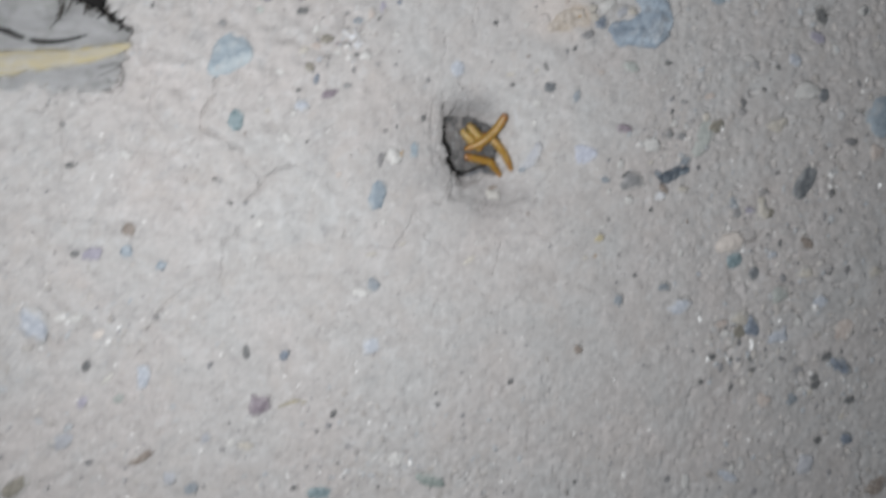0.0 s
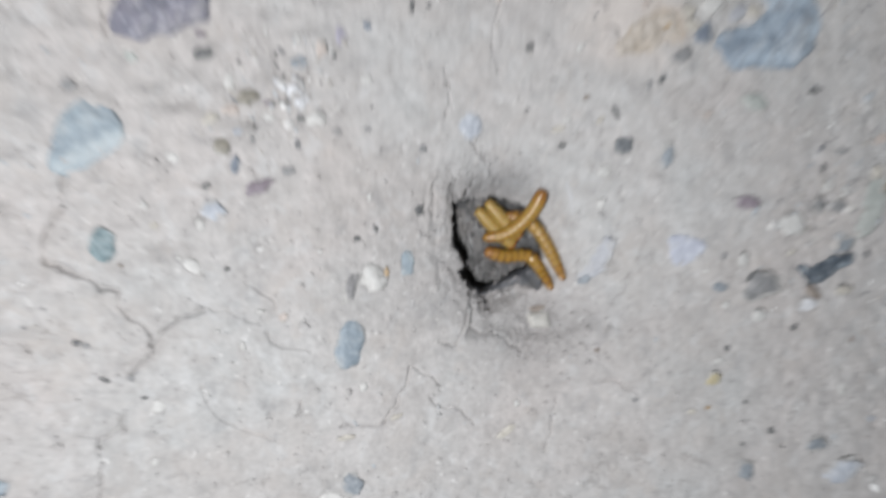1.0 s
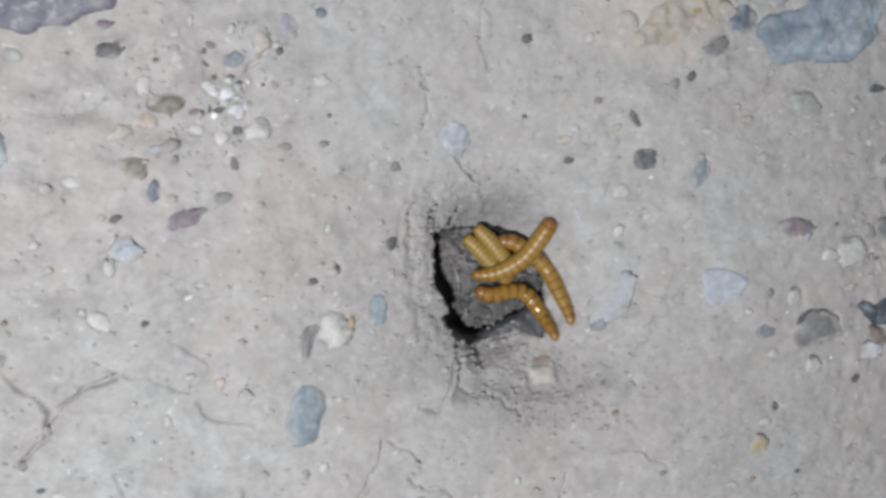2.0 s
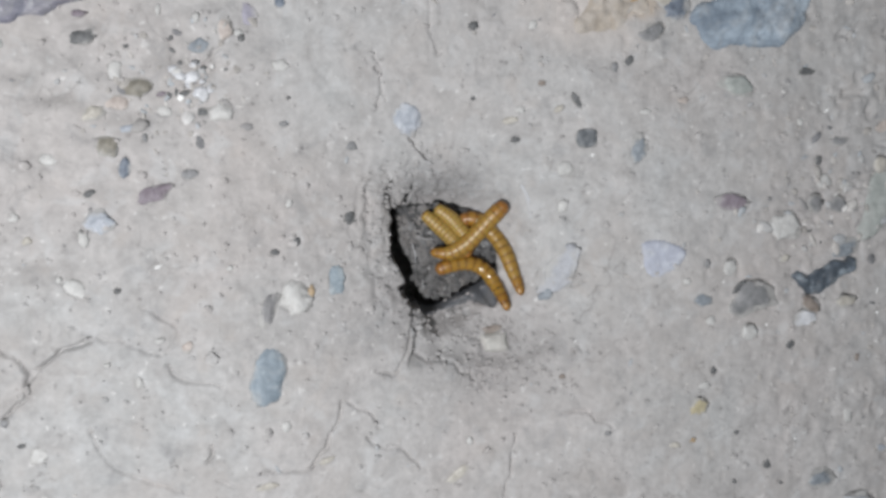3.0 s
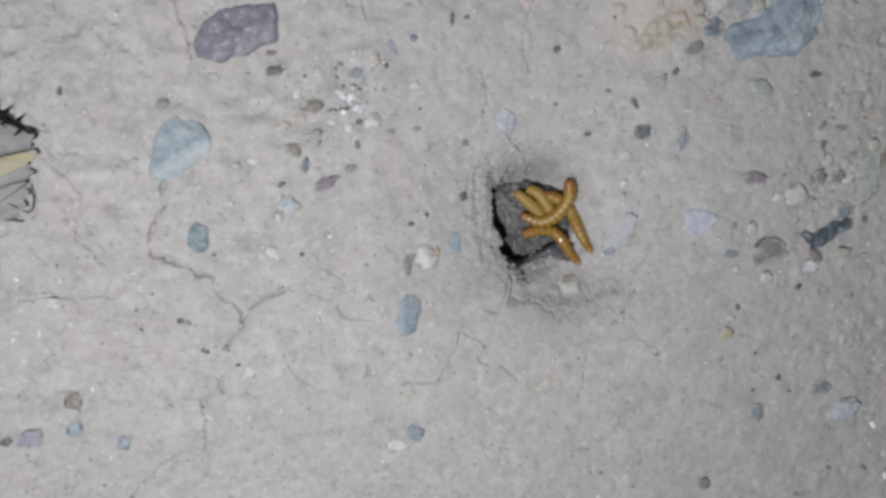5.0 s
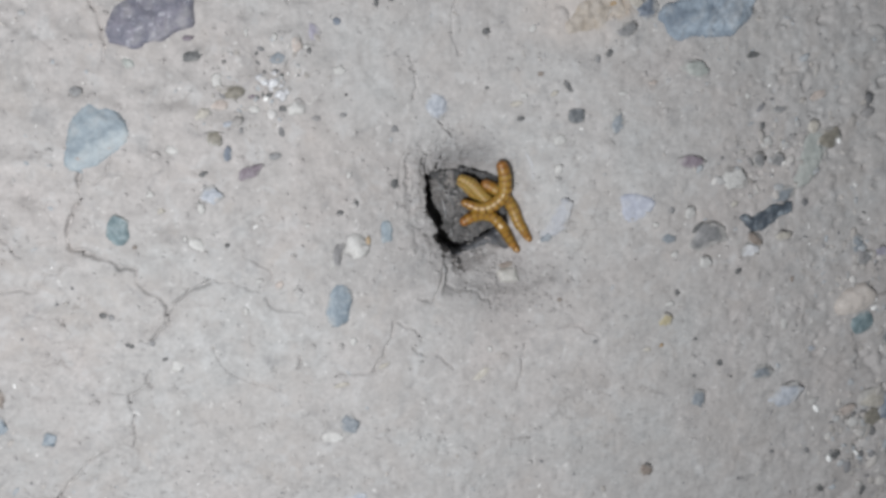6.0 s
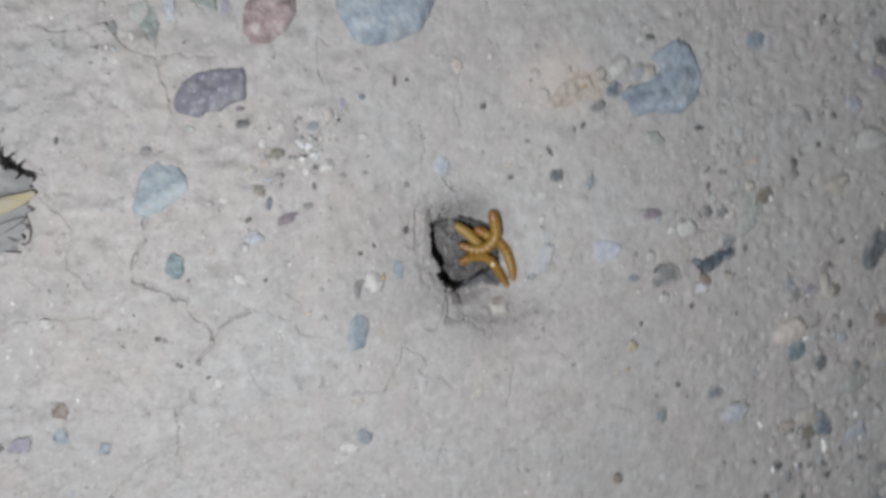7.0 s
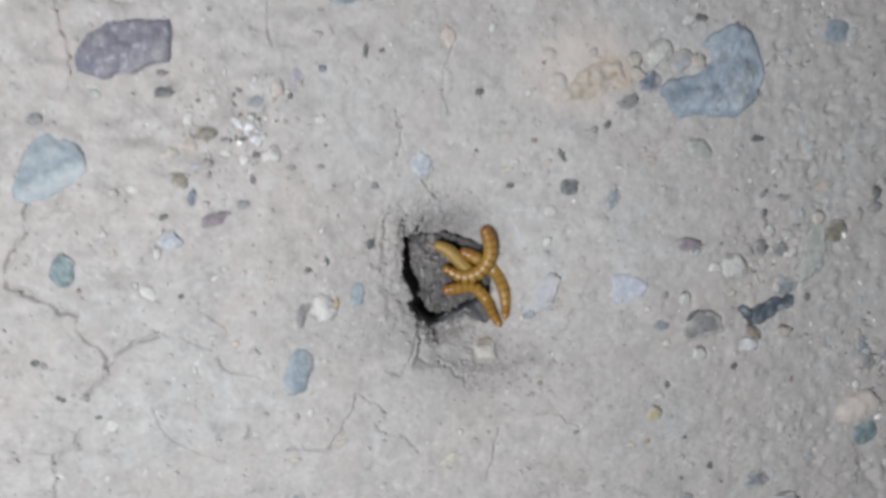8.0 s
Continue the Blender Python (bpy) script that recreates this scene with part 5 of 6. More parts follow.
pebble("white", -79.2, -29.2, 2.9, 1.9, 90, 0.55, 646, "off-white pebble with tan edge set in pale dusty ground")
pebble("dark", -45.2, 1.7, 2.3, 1.7, 0, 0.55, 647, "small dark grey grit stone bedded in the cracked earth")
pebble("dark", -39.8, 4.3, 2.6, 1.9, 90, 0.55, 648, "small dark grey grit stone half sunk in dry soil")
pebble("white", -89.4, 6.7, 3.9, 2.9, 90, 0.55, 649, "off-white pebble with tan edge lying in the crusted soil")
# added chip: its brown paints the dark, shaded top face of the block
pebble("brown", 13.2, -23.2, 7.6, 2.4, 4, 0.7, 720, "flat brown chip added for the shaded top of the pale block")
pebble("ochre", -37.0, -9.6, 4.6, 2.2, 75, 0.6, 721, "tan-edged cream stone chip beside a white pebble")
pebble("quartz", -63.2, 45.2, 4.6, 2.6, 20, 0.6, 740, "milky white glassy quartz chip in a cluster on the soil")
pebble("quartz", -61.2, 41.5, 4.2, 3.2, 10, 0.6, 741, "milky white glassy quartz chip in a cluster on the soil")
pebble("quartz", -65.9, 45.6, 3.8, 2.2, -20, 0.6, 742, "milky white glassy quartz chip in a cluster on the soil")
pebble("quartz", -62.2, 48.3, 2.8, 1.7, 30, 0.6, 743, "milky white glassy quartz chip in a cluster on the soil")
pebble("quartz", -59.0, 42.4, 2.6, 1.8, 60, 0.6, 744, "milky white glassy quartz chip in a cluster on the soil")
pebble("quartz", -63.8, 43.2, 2.2, 1.5, 0, 0.6, 745, "milky white glassy quartz chip in a cluster on the soil")
pebble("quartz", -67.4, 47.2, 2.4, 1.6, 40, 0.6, 746, "milky white glassy quartz chip in a cluster on the soil")
pebble("quartz", -60.6, 44.3, 1.9, 1.4, 0, 0.6, 747, "milky white glassy quartz chip in a cluster on the soil")
pebble("dark", -68.5, 40.8, 1.9, 1.0, 80, 0.5, 750, "small dark grey grit stone beside quartz chips")
pebble("dark", -66.9, 41.6, 1.6, 0.9, 70, 0.5, 751, "small dark grey grit stone beside quartz chips")
pebble("dark", -60.4, 47.5, 1.8, 1.1, 20, 0.5, 752, "small dark grey grit stone beside quartz chips")
pebble("white", 63.7, 73.4, 6.2, 4.6, 70, 0.4, 760, "off-white limestone pebble beside the porous stone")
pebble("cream", 57.6, 71.0, 5.0, 4.4, 10, 0.3, 761, "cream-coloured rough stone beside the porous stone")
pebble("cream", 79.4, 71.6, 5.6, 4.6, 5, 0.4, 762, "cream-coloured rough stone in the bite of the porous stone")
pebble("white", 66.7, 80.9, 2.8, 1.8, 40, 0.5, 763, "off-white limestone pebble half sunk in dry soil")
pebble("peach", 43.6, 72.3, 3.8, 2.6, 10, 0.3, 764, "pale pinkish stone at the edge of tan crust")
pebble("ochre", 51.2, 66.4, 4.0, 2.6, 30, 0.3, 765, "rusty ochre stone in tan crust")
pebble("peach", 228.0, -92.7, 15.0, 12.0, 20, 0.14, 801, "flat tan stone almost level with the gravelly soil")
pebble("white", 246.5, -127.5, 6.0, 4.4, 70, 0.4, 802, "off-white limestone pebble half sunk in dry soil")
pebble("white", 202.2, -129.0, 4.6, 3.6, 50, 0.4, 803, "off-white limestone pebble half sunk in dry soil")
pebble("cream", 209.2, -131.0, 4.2, 3.2, 80, 0.4, 804, "cream-coloured rough stone in gravelly soil")
pebble("cream", 233.1, -146.9, 6.2, 3.2, 75, 0.4, 805, "cream-coloured rough stone in gravelly soil")
pebble("white", 168.9, -174.5, 6.8, 3.0, 78, 0.4, 806, "off-white limestone pebble half sunk in dry soil")
pebble("brown", 262.0, -190.0, 13.0, 9.0, 40, 0.3, 807, "brown stone half sunk in gravelly soil")
pebble("lilac", -181.7, -133.4, 6.6, 4.6, 60, 0.12, 808, "pale lilac stone almost level with the soil")
pebble("palegreen", -165.7, -131.7, 5.6, 4.2, 50, 0.12, 809, "pale grey-green stone almost level with the soil")
pebble("haze", -190.1, -151.8, 12.0, 8.0, 30, 0.12, 810, "flat dusty grey stone almost level with the soil")
pebble("haze", -142.2, -171.2, 7.6, 5.4, 75, 0.2, 811, "flat dusty grey stone almost level with the soil")
pebble("white", -103.8, -143.6, 4.6, 2.8, 15, 0.4, 812, "off-white limestone pebble beside a purple stone")
pebble("haze", -125.7, -151.8, 5.6, 4.0, 60, 0.15, 813, "dusty blue-grey stone almost level with the soil")
pebble("palepink", -174.6, -101.3, 6.2, 3.4, 40, 0.3, 814, "pale clod-like stone on rough soil")
pebble("block", -170.7, -122.6, 6.4, 2.8, 48, 0.3, 815, "pale clod-like stone on rough soil")

build_ground()

# ---- loose gravel ----


# where the loose grit gathers: middle and spread in mm
HEAPS = ((-33, -164, 16), (-60, -172, 12), (152, -102, 14), (190, -66, 16), (203, -12, 14), (170, -108, 16), (228, -128, 18), (14, -176, 12), (-165, -96, 16), (112, 8, 14), (152, -30, 12), (-64, 44, 9))


def build_gravel(count, seed):
    rnd = random.Random(seed)
    verts, faces = [], []
    bm = bmesh.new()
    bmesh.ops.create_icosphere(bm, subdivisions=2, radius=1.0)
    ball = [v.co.copy() for v in bm.verts]
    tris = [[v.index for v in f.verts] for f in bm.faces]
    bm.free()
    made = 0
    while made < count:
        x, y = rnd.uniform(-240, 285), rnd.uniform(-205, 165)
        r = float(rough_side(np.array([x]), np.array([y]))[0])
        clump = float(value_noise(np.array([x]), np.array([y]), 14.0)[0]) + 0.5
        heap = rnd.random() < 0.16
        if heap:
            cx, cy, spread = rnd.choice(HEAPS)
            x, y, r = rnd.gauss(cx, spread), rnd.gauss(cy, 0.7 * spread), 0.8
        elif rnd.random() > (0.09 + 0.9 * r) * (0.35 + clump):
            continue
        if math.hypot(x - 2, y) < 24:
            continue
        size = min(0.36 * math.exp(abs(rnd.gauss(0, 0.66))) * (1 + 0.45 * r), 0.8 + 1.5 * r * r) * (1.25 if x > 145 else 1.0)
        z = ground_at(x, y)
        spin = Euler((rnd.gauss(0, 0.25), rnd.gauss(0, 0.25), rnd.uniform(0, 6.3))).to_matrix()
        sx, sy, sz = rnd.uniform(0.8, 1.6), rnd.uniform(0.55, 1.0), rnd.uniform(0.25, 0.5)
        if rnd.random() < 0.25:
            size = min(size, 0.9)
            sx, sy, sz = rnd.uniform(1.3, 1.9), rnd.uniform(0.4, 0.6), 0.3
        base = len(verts)
        for p in ball:
            k = 1 + 0.3 * noise.noise(p * 1.3 + Vector((x, y, 0)))
            q = spin @ Vector((p.x * sx, p.y * sy, p.z * sz)) * (size * k)
            verts.append(((x + q.x) * MM, (y + q.y) * MM, (z - 0.08 * size + q.z) * MM))
        faces += [[base + i for i in t] for t in tris]
        made += 1
    me = bpy.data.meshes.new("gravel")
    me.from_pydata(verts, [], faces)
    me.materials.append(GRAVEL)
    for p in me.polygons:
        p.use_smooth = True
    return tagged(new("gravel", me), "loose mixed grit and fine gravel scattered over the soil", "gravel", kind="stuff")


build_gravel(4600, 11)


def build_crumbs(name, count, seed, material, label, plug=False):
    """Small clods of the soil itself round the burrow's mouth and over the crust."""
    rnd = random.Random(seed)
    verts, faces = [], []
    bm = bmesh.new()
    bmesh.ops.create_icosphere(bm, subdivisions=1, radius=1.0)
    ball = [v.co.copy() for v in bm.verts]
    tris = [[v.index for v in f.verts] for f in bm.faces]
    bm.free()
    for n in range(count):
        if plug:
            a, far = rnd.uniform(0, 6.28), 0.95 * math.sqrt(rnd.random())
            way = Vector((math.cos(a), math.sin(a)))
            far *= min(v for v in (ray_to(way, p, q) for p, q in zip(LID, LID[1:] + LID[:1])) if v)
            x, y = far * way.x, far * way.y
        elif n < count * 0.20:
            a, far = rnd.uniform(0.9, 5.4), rnd.gauss(20, 4.5)
            x, y = -1 + far * math.cos(a) * 0.95, 1 + far * math.sin(a)
        elif n < count * 0.32:
            x, y = rnd.gauss(15, 11), rnd.gauss(-29, 6)
        else:
            x, y = rnd.uniform(-170, 130), rnd.uniform(-100, 100)
        if plug and abs(x + y - 12.6) < 6.5 and abs(x - y + 1.2) < 13:
            continue
        if not plug and math.hypot(x - 2, y) < 13.5:
            continue
        size = min(0.34 * math.exp(abs(rnd.gauss(0, 0.5))), 1.5)
        z = LID_Z + 0.1 + 0.035 * x + 0.035 * y if plug else ground_at(x, y)
        base = len(verts)
        sx, sy = rnd.uniform(0.8, 1.4), rnd.uniform(0.7, 1.2)
        for p in ball:
            k = size * (1 + rnd.uniform(-0.25, 0.25))
            verts.append(((x + p.x * k * sx) * MM, (y + p.y * k * sy) * MM, (z + 0.1 * size + p.z * k * 0.7) * MM))
        faces += [[base + i for i in t] for t in tris]
    me = bpy.data.meshes.new(name)
    me.from_pydata(verts, [], faces)
    me.materials.append(material)
    return tagged(new(name, me), label, "soil crumbs", kind="stuff")


build_crumbs("soil_crumbs", 2600, 21, SOIL, "small crumbs of dry grey soil round the burrow")
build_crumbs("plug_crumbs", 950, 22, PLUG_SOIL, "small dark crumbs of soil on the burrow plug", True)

# ---- dry plant litter ----


def smooth_line(points, count):
    """Evenly spaced places and directions along a smooth curve through the points."""
    pts = [Vector(p) for p in points]
    fine = []
    for k in range(len(pts) - 1):
        p0 = pts[k - 1] if k else pts[0] * 2 - pts[1]
        p3 = pts[k + 2] if k + 2 < len(pts) else pts[-1] * 2 - pts[-2]
        p1, p2 = pts[k], pts[k + 1]
        for s in range(24):
            t = s / 24
            fine.append(0.5 * ((2 * p1) + (p2 - p0) * t + (2 * p0 - 5 * p1 + 4 * p2 - p3) * t * t + (3 * p1 - p0 - 3 * p2 + p3) * t ** 3))
    fine.append(pts[-1])
    run = [0.0]
    for a, b in zip(fine, fine[1:]):
        run.append(run[-1] + (b - a).length)
    got = []
    for n in range(count):
        s = run[-1] * (n + 0.5) / count
        i = max(k for k in range(len(run) - 1) if run[k] <= s)
        f = (s - run[i]) / max(run[i + 1] - run[i], 1e-9)
        d = (fine[min(i + 3, len(fine) - 1)] - fine[max(i - 2, 0)]).normalized()
        got.append((fine[i].lerp(fine[i + 1], f), d))
    return got


def tube(points, radii, sides=14, seed=0, flat=1.0, bumpy=0.12):
    """A tapered, slightly knobbly rod through the points, in mm."""
    pts = [Vector(p) for p in points]
    fine, rad = [], []
    for k in range(len(pts) - 1):
        p0, p1, p2, p3 = pts[max(k - 1, 0)], pts[k], pts[k + 1], pts[min(k + 2, len(pts) - 1)]
        for s in range(8):
            t = s / 8
            fine.append(0.5 * ((2 * p1) + (p2 - p0) * t + (2 * p0 - 5 * p1 + 4 * p2 - p3) * t * t + (3 * p1 - p0 - 3 * p2 + p3) * t ** 3))
            rad.append(radii[k] * (1 - t) + radii[k + 1] * t)
    fine.append(pts[-1])
    rad.append(radii[-1])
    bm = bmesh.new()
    rows = []
    for i, (p, r) in enumerate(zip(fine, rad)):
        d = (fine[min(i + 1, len(fine) - 1)] - fine[max(i - 1, 0)]).normalized()
        side = Vector((0, 0, 1)).cross(d).normalized()
        up = d.cross(side)
        row = []
        for j in range(sides):
            a = 2 * math.pi * j / sides
            k = r * (1 + bumpy * noise.noise(Vector((i * 0.35, 2 * math.cos(a), 2 * math.sin(a) + seed))))
            row.append(bm.verts.new((p + side * (k * math.cos(a)) + up * (k * flat * math.sin(a))) * MM))
        rows.append(row)
    for a, b in zip(rows, rows[1:]):
        for j in range(sides):
            bm.faces.new((a[j], a[(j + 1) % sides], b[(j + 1) % sides], b[j]))
    bm.faces.new(rows[0][::-1])
    bm.faces.new(rows[-1])
    bmesh.ops.recalc_face_normals(bm, faces=bm.faces)
    return bm


def on_ground(points, lift):
    return [(x, y, ground_at(x, y) + lift) for x, y in points]


def sheet(outline, lift, seed):
    """A thin, slightly rumpled sheet over a four-cornered patch of soil: corners in mm, in turn."""
    a, b, c, d = (Vector(p) for p in outline)
    bm = bmesh.new()
    rows, nu, nv = [], 60, 34
    for j in range(nv + 1):
        row = []
        for i in range(nu + 1):
            u, v = i / nu, j / nv
            p = a.lerp(b, u).lerp(d.lerp(c, u), v)
            w = 1.4 * noise.noise(Vector((p.x * 0.10, p.y * 0.16, seed))) + 1.1 * noise.noise(Vector((p.x * 0.16, p.y * 0.5, seed))) + 0.5 * noise.noise(Vector((p.x * 0.4, p.y * 0.9, seed)))
            p.x += (1.2 * noise.noise(Vector((p.y * 0.25, 2, seed))) + 5.0 * noise.noise(Vector((p.y * 0.45, 7, seed)))) * u
            p.y += (4.0 * noise.noise(Vector((p.x * 0.11, 5, seed))) + 2.5 * noise.noise(Vector((p.x * 0.35, 9, seed)))) * (1 - v) ** 2
            row.append(bm.verts.new(Vector((p.x, p.y, seat(p.x, p.y) + lift * (1 - 0.6 * u) + w * (1 - 0.5 * u) - 2.2 * max(0, 0.28 - v) / 0.28)) * MM))
        rows.append(row)
    for r, q in zip(rows, rows[1:]):
        for i in range(nu):
            bm.faces.new((r[i], r[i + 1], q[i + 1], q[i]))
    bmesh.ops.solidify(bm, geom=bm.faces[:], thickness=0.3 * MM)
    bmesh.ops.recalc_face_normals(bm, faces=bm.faces)
    return bm


def collar(inner, outer):
    """A rumpled strip from the burrow's throat up over its rim, between two lines in mm."""
    a, b = smooth_line([(x, y, 0) for x, y in inner], 60), smooth_line([(x, y, 0) for x, y in outer], 60)
    bm = bmesh.new()
    rows = []
    for k in range(13):
        u = k / 12
        row = []
        for n, ((p, _), (q, _)) in enumerate(zip(a, b)):
            at = p.lerp(q, u * min(1, 0.35 + n / 14, 0.35 + (59 - n) / 14))
            rise = ground_at(at.x, at.y)
            rim = LID_Z - 4.5 + (ground_at(q.x, q.y) + 4.8 - LID_Z) * u ** 0.55
            at.z = max(rise + 0.4, rim) + 0.35 * noise.noise(Vector((at.x * 0.5, at.y * 0.9, 3))) - 0.5 * max(0, 0.15 - u) / 0.15
            row.append(bm.verts.new(at * MM))
        rows.append(row)
    for r, q in zip(rows, rows[1:]):
        for i in range(59):
            bm.faces.new((r[i], r[i + 1], q[i + 1], q[i]))
    bmesh.ops.solidify(bm, geom=bm.faces[:], thickness=0.2 * MM)
    bmesh.ops.recalc_face_normals(bm, faces=bm.faces)
    return bm


def build_litter():
    leaf = new("withered_leaf")
    tagged(leaf, "withered pale grey leaf with a black rib and yellow midrib", "dry leaf")
    part("blade", sheet([(-262, -6), (-170, 6), (-162, 39), (-262, 84)], 1.9, 4), LEAF, leaf, "thin rumpled pale grey blade")
    part("rib", tube(on_ground([(-262, 92), (-238, 82), (-217.8, 68), (-204.9, 62.0), (-189.6, 55), (-173.5, 47.6)], 3.2), [4.4, 4.6, 4.8, 4.6, 4.0, 2.6], seed=3), CHARRED, leaf, "thick black outer rib")
    part("rib_tip", tube(on_ground([(-175.5, 46.8), (-170.0, 42.6), (-163.0, 38.0)], 1.6), [1.6, 1.3, 0.5], seed=5), CHARRED, leaf, "thin splintered black tip")
    part("midrib", tube(on_ground([(-265, 8), (-240, 13), (-216, 18.6), (-200, 21.6), (-185, 24.8), (-171, 28.2), (-161.5, 31.9)], 2.3), [6.6, 6.4, 5.4, 4.6, 3.8, 2.8, 0.9], 18, 8, 0.22, 0.3), STRAW, leaf, "flat straw-yellow midrib")
    part("bark_strip", tube(on_ground([(-262, 42), (-236, 36), (-215, 33.4), (-207.8, 31.0), (-200.8, 29.8), (-194.7, 30.1), (-187.5, 31.6), (-180.2, 34.3)], 1.4), [1.3, 1.3, 1.2, 1.1, 1.0, 0.9, 0.7, 0.3], 8, 2, 0.6), CHARRED, leaf, "dark curved fibre along the midrib")
    for k, (x, y, dx, dy) in enumerate(((-176, 47.6, -4.5, -2.4), (-172.5, 45.0, -3.6, -3.4), (-170.5, 43.6, 3.0, 2.2), (-168.4, 41.8, -3.2, -1.2), (-166.6, 40.4, 2.4, 2.6), (-165.0, 39.2, -2.4, -2.2), (-163.4, 38.2, 2.8, -0.6), (-180.0, 50.0, -5.4, -3.0), (-184.0, 52.4, 3.2, 3.4), (-187.0, 54.0, -4.2, -4.0))):
        part("splinter", tube(on_ground([(x, y), (x + dx * 0.5, y + dy * 0.6), (x + dx, y + dy)], 2.4), [0.8, 0.5, 0.15], 6, k), CHARRED, leaf)
    for pts in ([(-189.7, 53.7), (-190.2, 43.6), (-194.7, 35.6)], [(-185.5, 51.6), (-187.6, 45.9), (-189.0, 42.0)], [(-180.4, 50.6), (-180.9, 42.7)], [(-172.0, 48.0), (-171.5, 41.8), (-168.8, 39.6)], [(-190.7, 55.0), (-189.6, 48.0), (-193.1, 40.0)], [(-181.0, 51.8), (-179.7, 46.4), (-177.9, 41.4)], [(-191.5, 56), (-191.6, 48), (-190.4, 39)], [(-177, 50), (-176.4, 46), (-176.6, 43)]):
        part("vein", tube(on_ground(pts, 2.6), [0.45, 0.34, 0.16], 8), ROOT, leaf)
    for pts in ([(-176.0, 20.6), (-170.6, 22.4), (-166.0, 22.8), (-170.9, 19.4), (-176.4, 16.0)], [(-165.6, 22.2), (-165.2, 17.0), (-166.6, 13.2), (-169.4, 13.4)], [(-174.6, 11.0), (-172.2, 10.6), (-169.0, 10.2)], [(-173.4, 16.2), (-171.6, 15.2), (-170.4, 14.6)]):
        part("vein", tube(on_ground(pts, 0.9), [0.12, 0.26, 0.22, 0.16, 0.10][: len(pts)], 8, 3, 1.0, 0.5), ROOT, leaf)
    lining = part("silk_lining", collar(((-7.1, -16.1), (-3.4, -17.2), (1.0, -16.0), (5.5, -13.7), (9.9, -11.5), (13.9, -9.0)),
                                        ((-8.9, -17.9), (-4.3, -19.1), (1.1, -17.7), (8.7, -15.9), (14.1, -16.9), (17.3, -14.9))), SILK_LINING)
    tagged(lining, "thin dusty blue-grey silk lining on the burrow's rim", "silk lining")
    for pts in (((-7.0, 3.8), (-5.1, 2.8), (-2.3, 2.4)), ((-7.7, 5.1), (-5.7, 4.9)), ((-8.4, 1.5), (-7.6, -1.5), (-7.3, -4.7)), ((-5.6, -9.3), (-5.3, -12.2))):
        tagged(part("silk_thread", tube([(x, y, LID_Z + 0.9 + 0.035 * (x + y)) for x, y in pts], [0.10, 0.14, 0.08][: len(pts)], 6), SILK), "fine white silk thread on the burrow plug", "silk", "silk threads on the plug")
    silk = part("silk_strand", tube(on_ground([(20.5, 17.5), (22.6, 14.0), (23.4, 8.2)], 0.1), [0.3, 0.7, 0.25], 8, 3, 0.4), SILK)
    tagged(silk, "short dusty white strand of silk beside the burrow", "silk")
    straw = part("straw_piece", tube(on_ground([(169.4, 104.1), (184.0, 107.2), (200.5, 111.0)], 1.0), [2.6, 3.1, 2.8], 12, 6, 0.5), STRAW)
    tagged(straw, "broken piece of pale yellow straw on gravelly soil", "straw")
    twig = part("twig", tube(on_ground([(-91.7, -136.7), (-83.8, -133.6), (-78.6, -134.6)], 0.6), [0.8, 0.9, 0.5], 8, 4), STRAW)
    tagged(twig, "tiny brown twig fragment on the soil", "twig")


build_litter()

# ---- the mealworms ----
RINGS = 13


def ring_mesh(length, front, back, end):
    """One body ring along x, slightly barrelled; end is +1 or -1 where it closes the body."""
    bm = bmesh.new()
    rows = []
    for k in range(9):
        u = k / 8
        r = front + (back - front) * u
        r *= 0.955 + 0.050 * math.sin(math.pi * min(max(u, 0.02), 0.98)) ** 0.7
        if end > 0:
            r *= math.sqrt(max(1 - max(u - 0.35, 0) ** 2 / 0.44, 0.03))
        if end < 0:
            r *= math.sqrt(max(1 - max(0.65 - u, 0) ** 2 / 0.44, 0.03))
        rows.append([bm.verts.new(Vector(((u - 0.5) * length, r * math.cos(2 * math.pi * j / 20), 0.92 * r * math.sin(2 * math.pi * j / 20))) * MM) for j in range(20)])
    for a, b in zip(rows, rows[1:]):
        for j in range(20):
            bm.faces.new((a[j], a[(j + 1) % 20], b[(j + 1) % 20], b[j]))
    bm.faces.new(rows[0][::-1])
    bm.faces.new(rows[-1])
    bmesh.ops.recalc_face_normals(bm, faces=bm.faces)
    return bm


MOVES = []


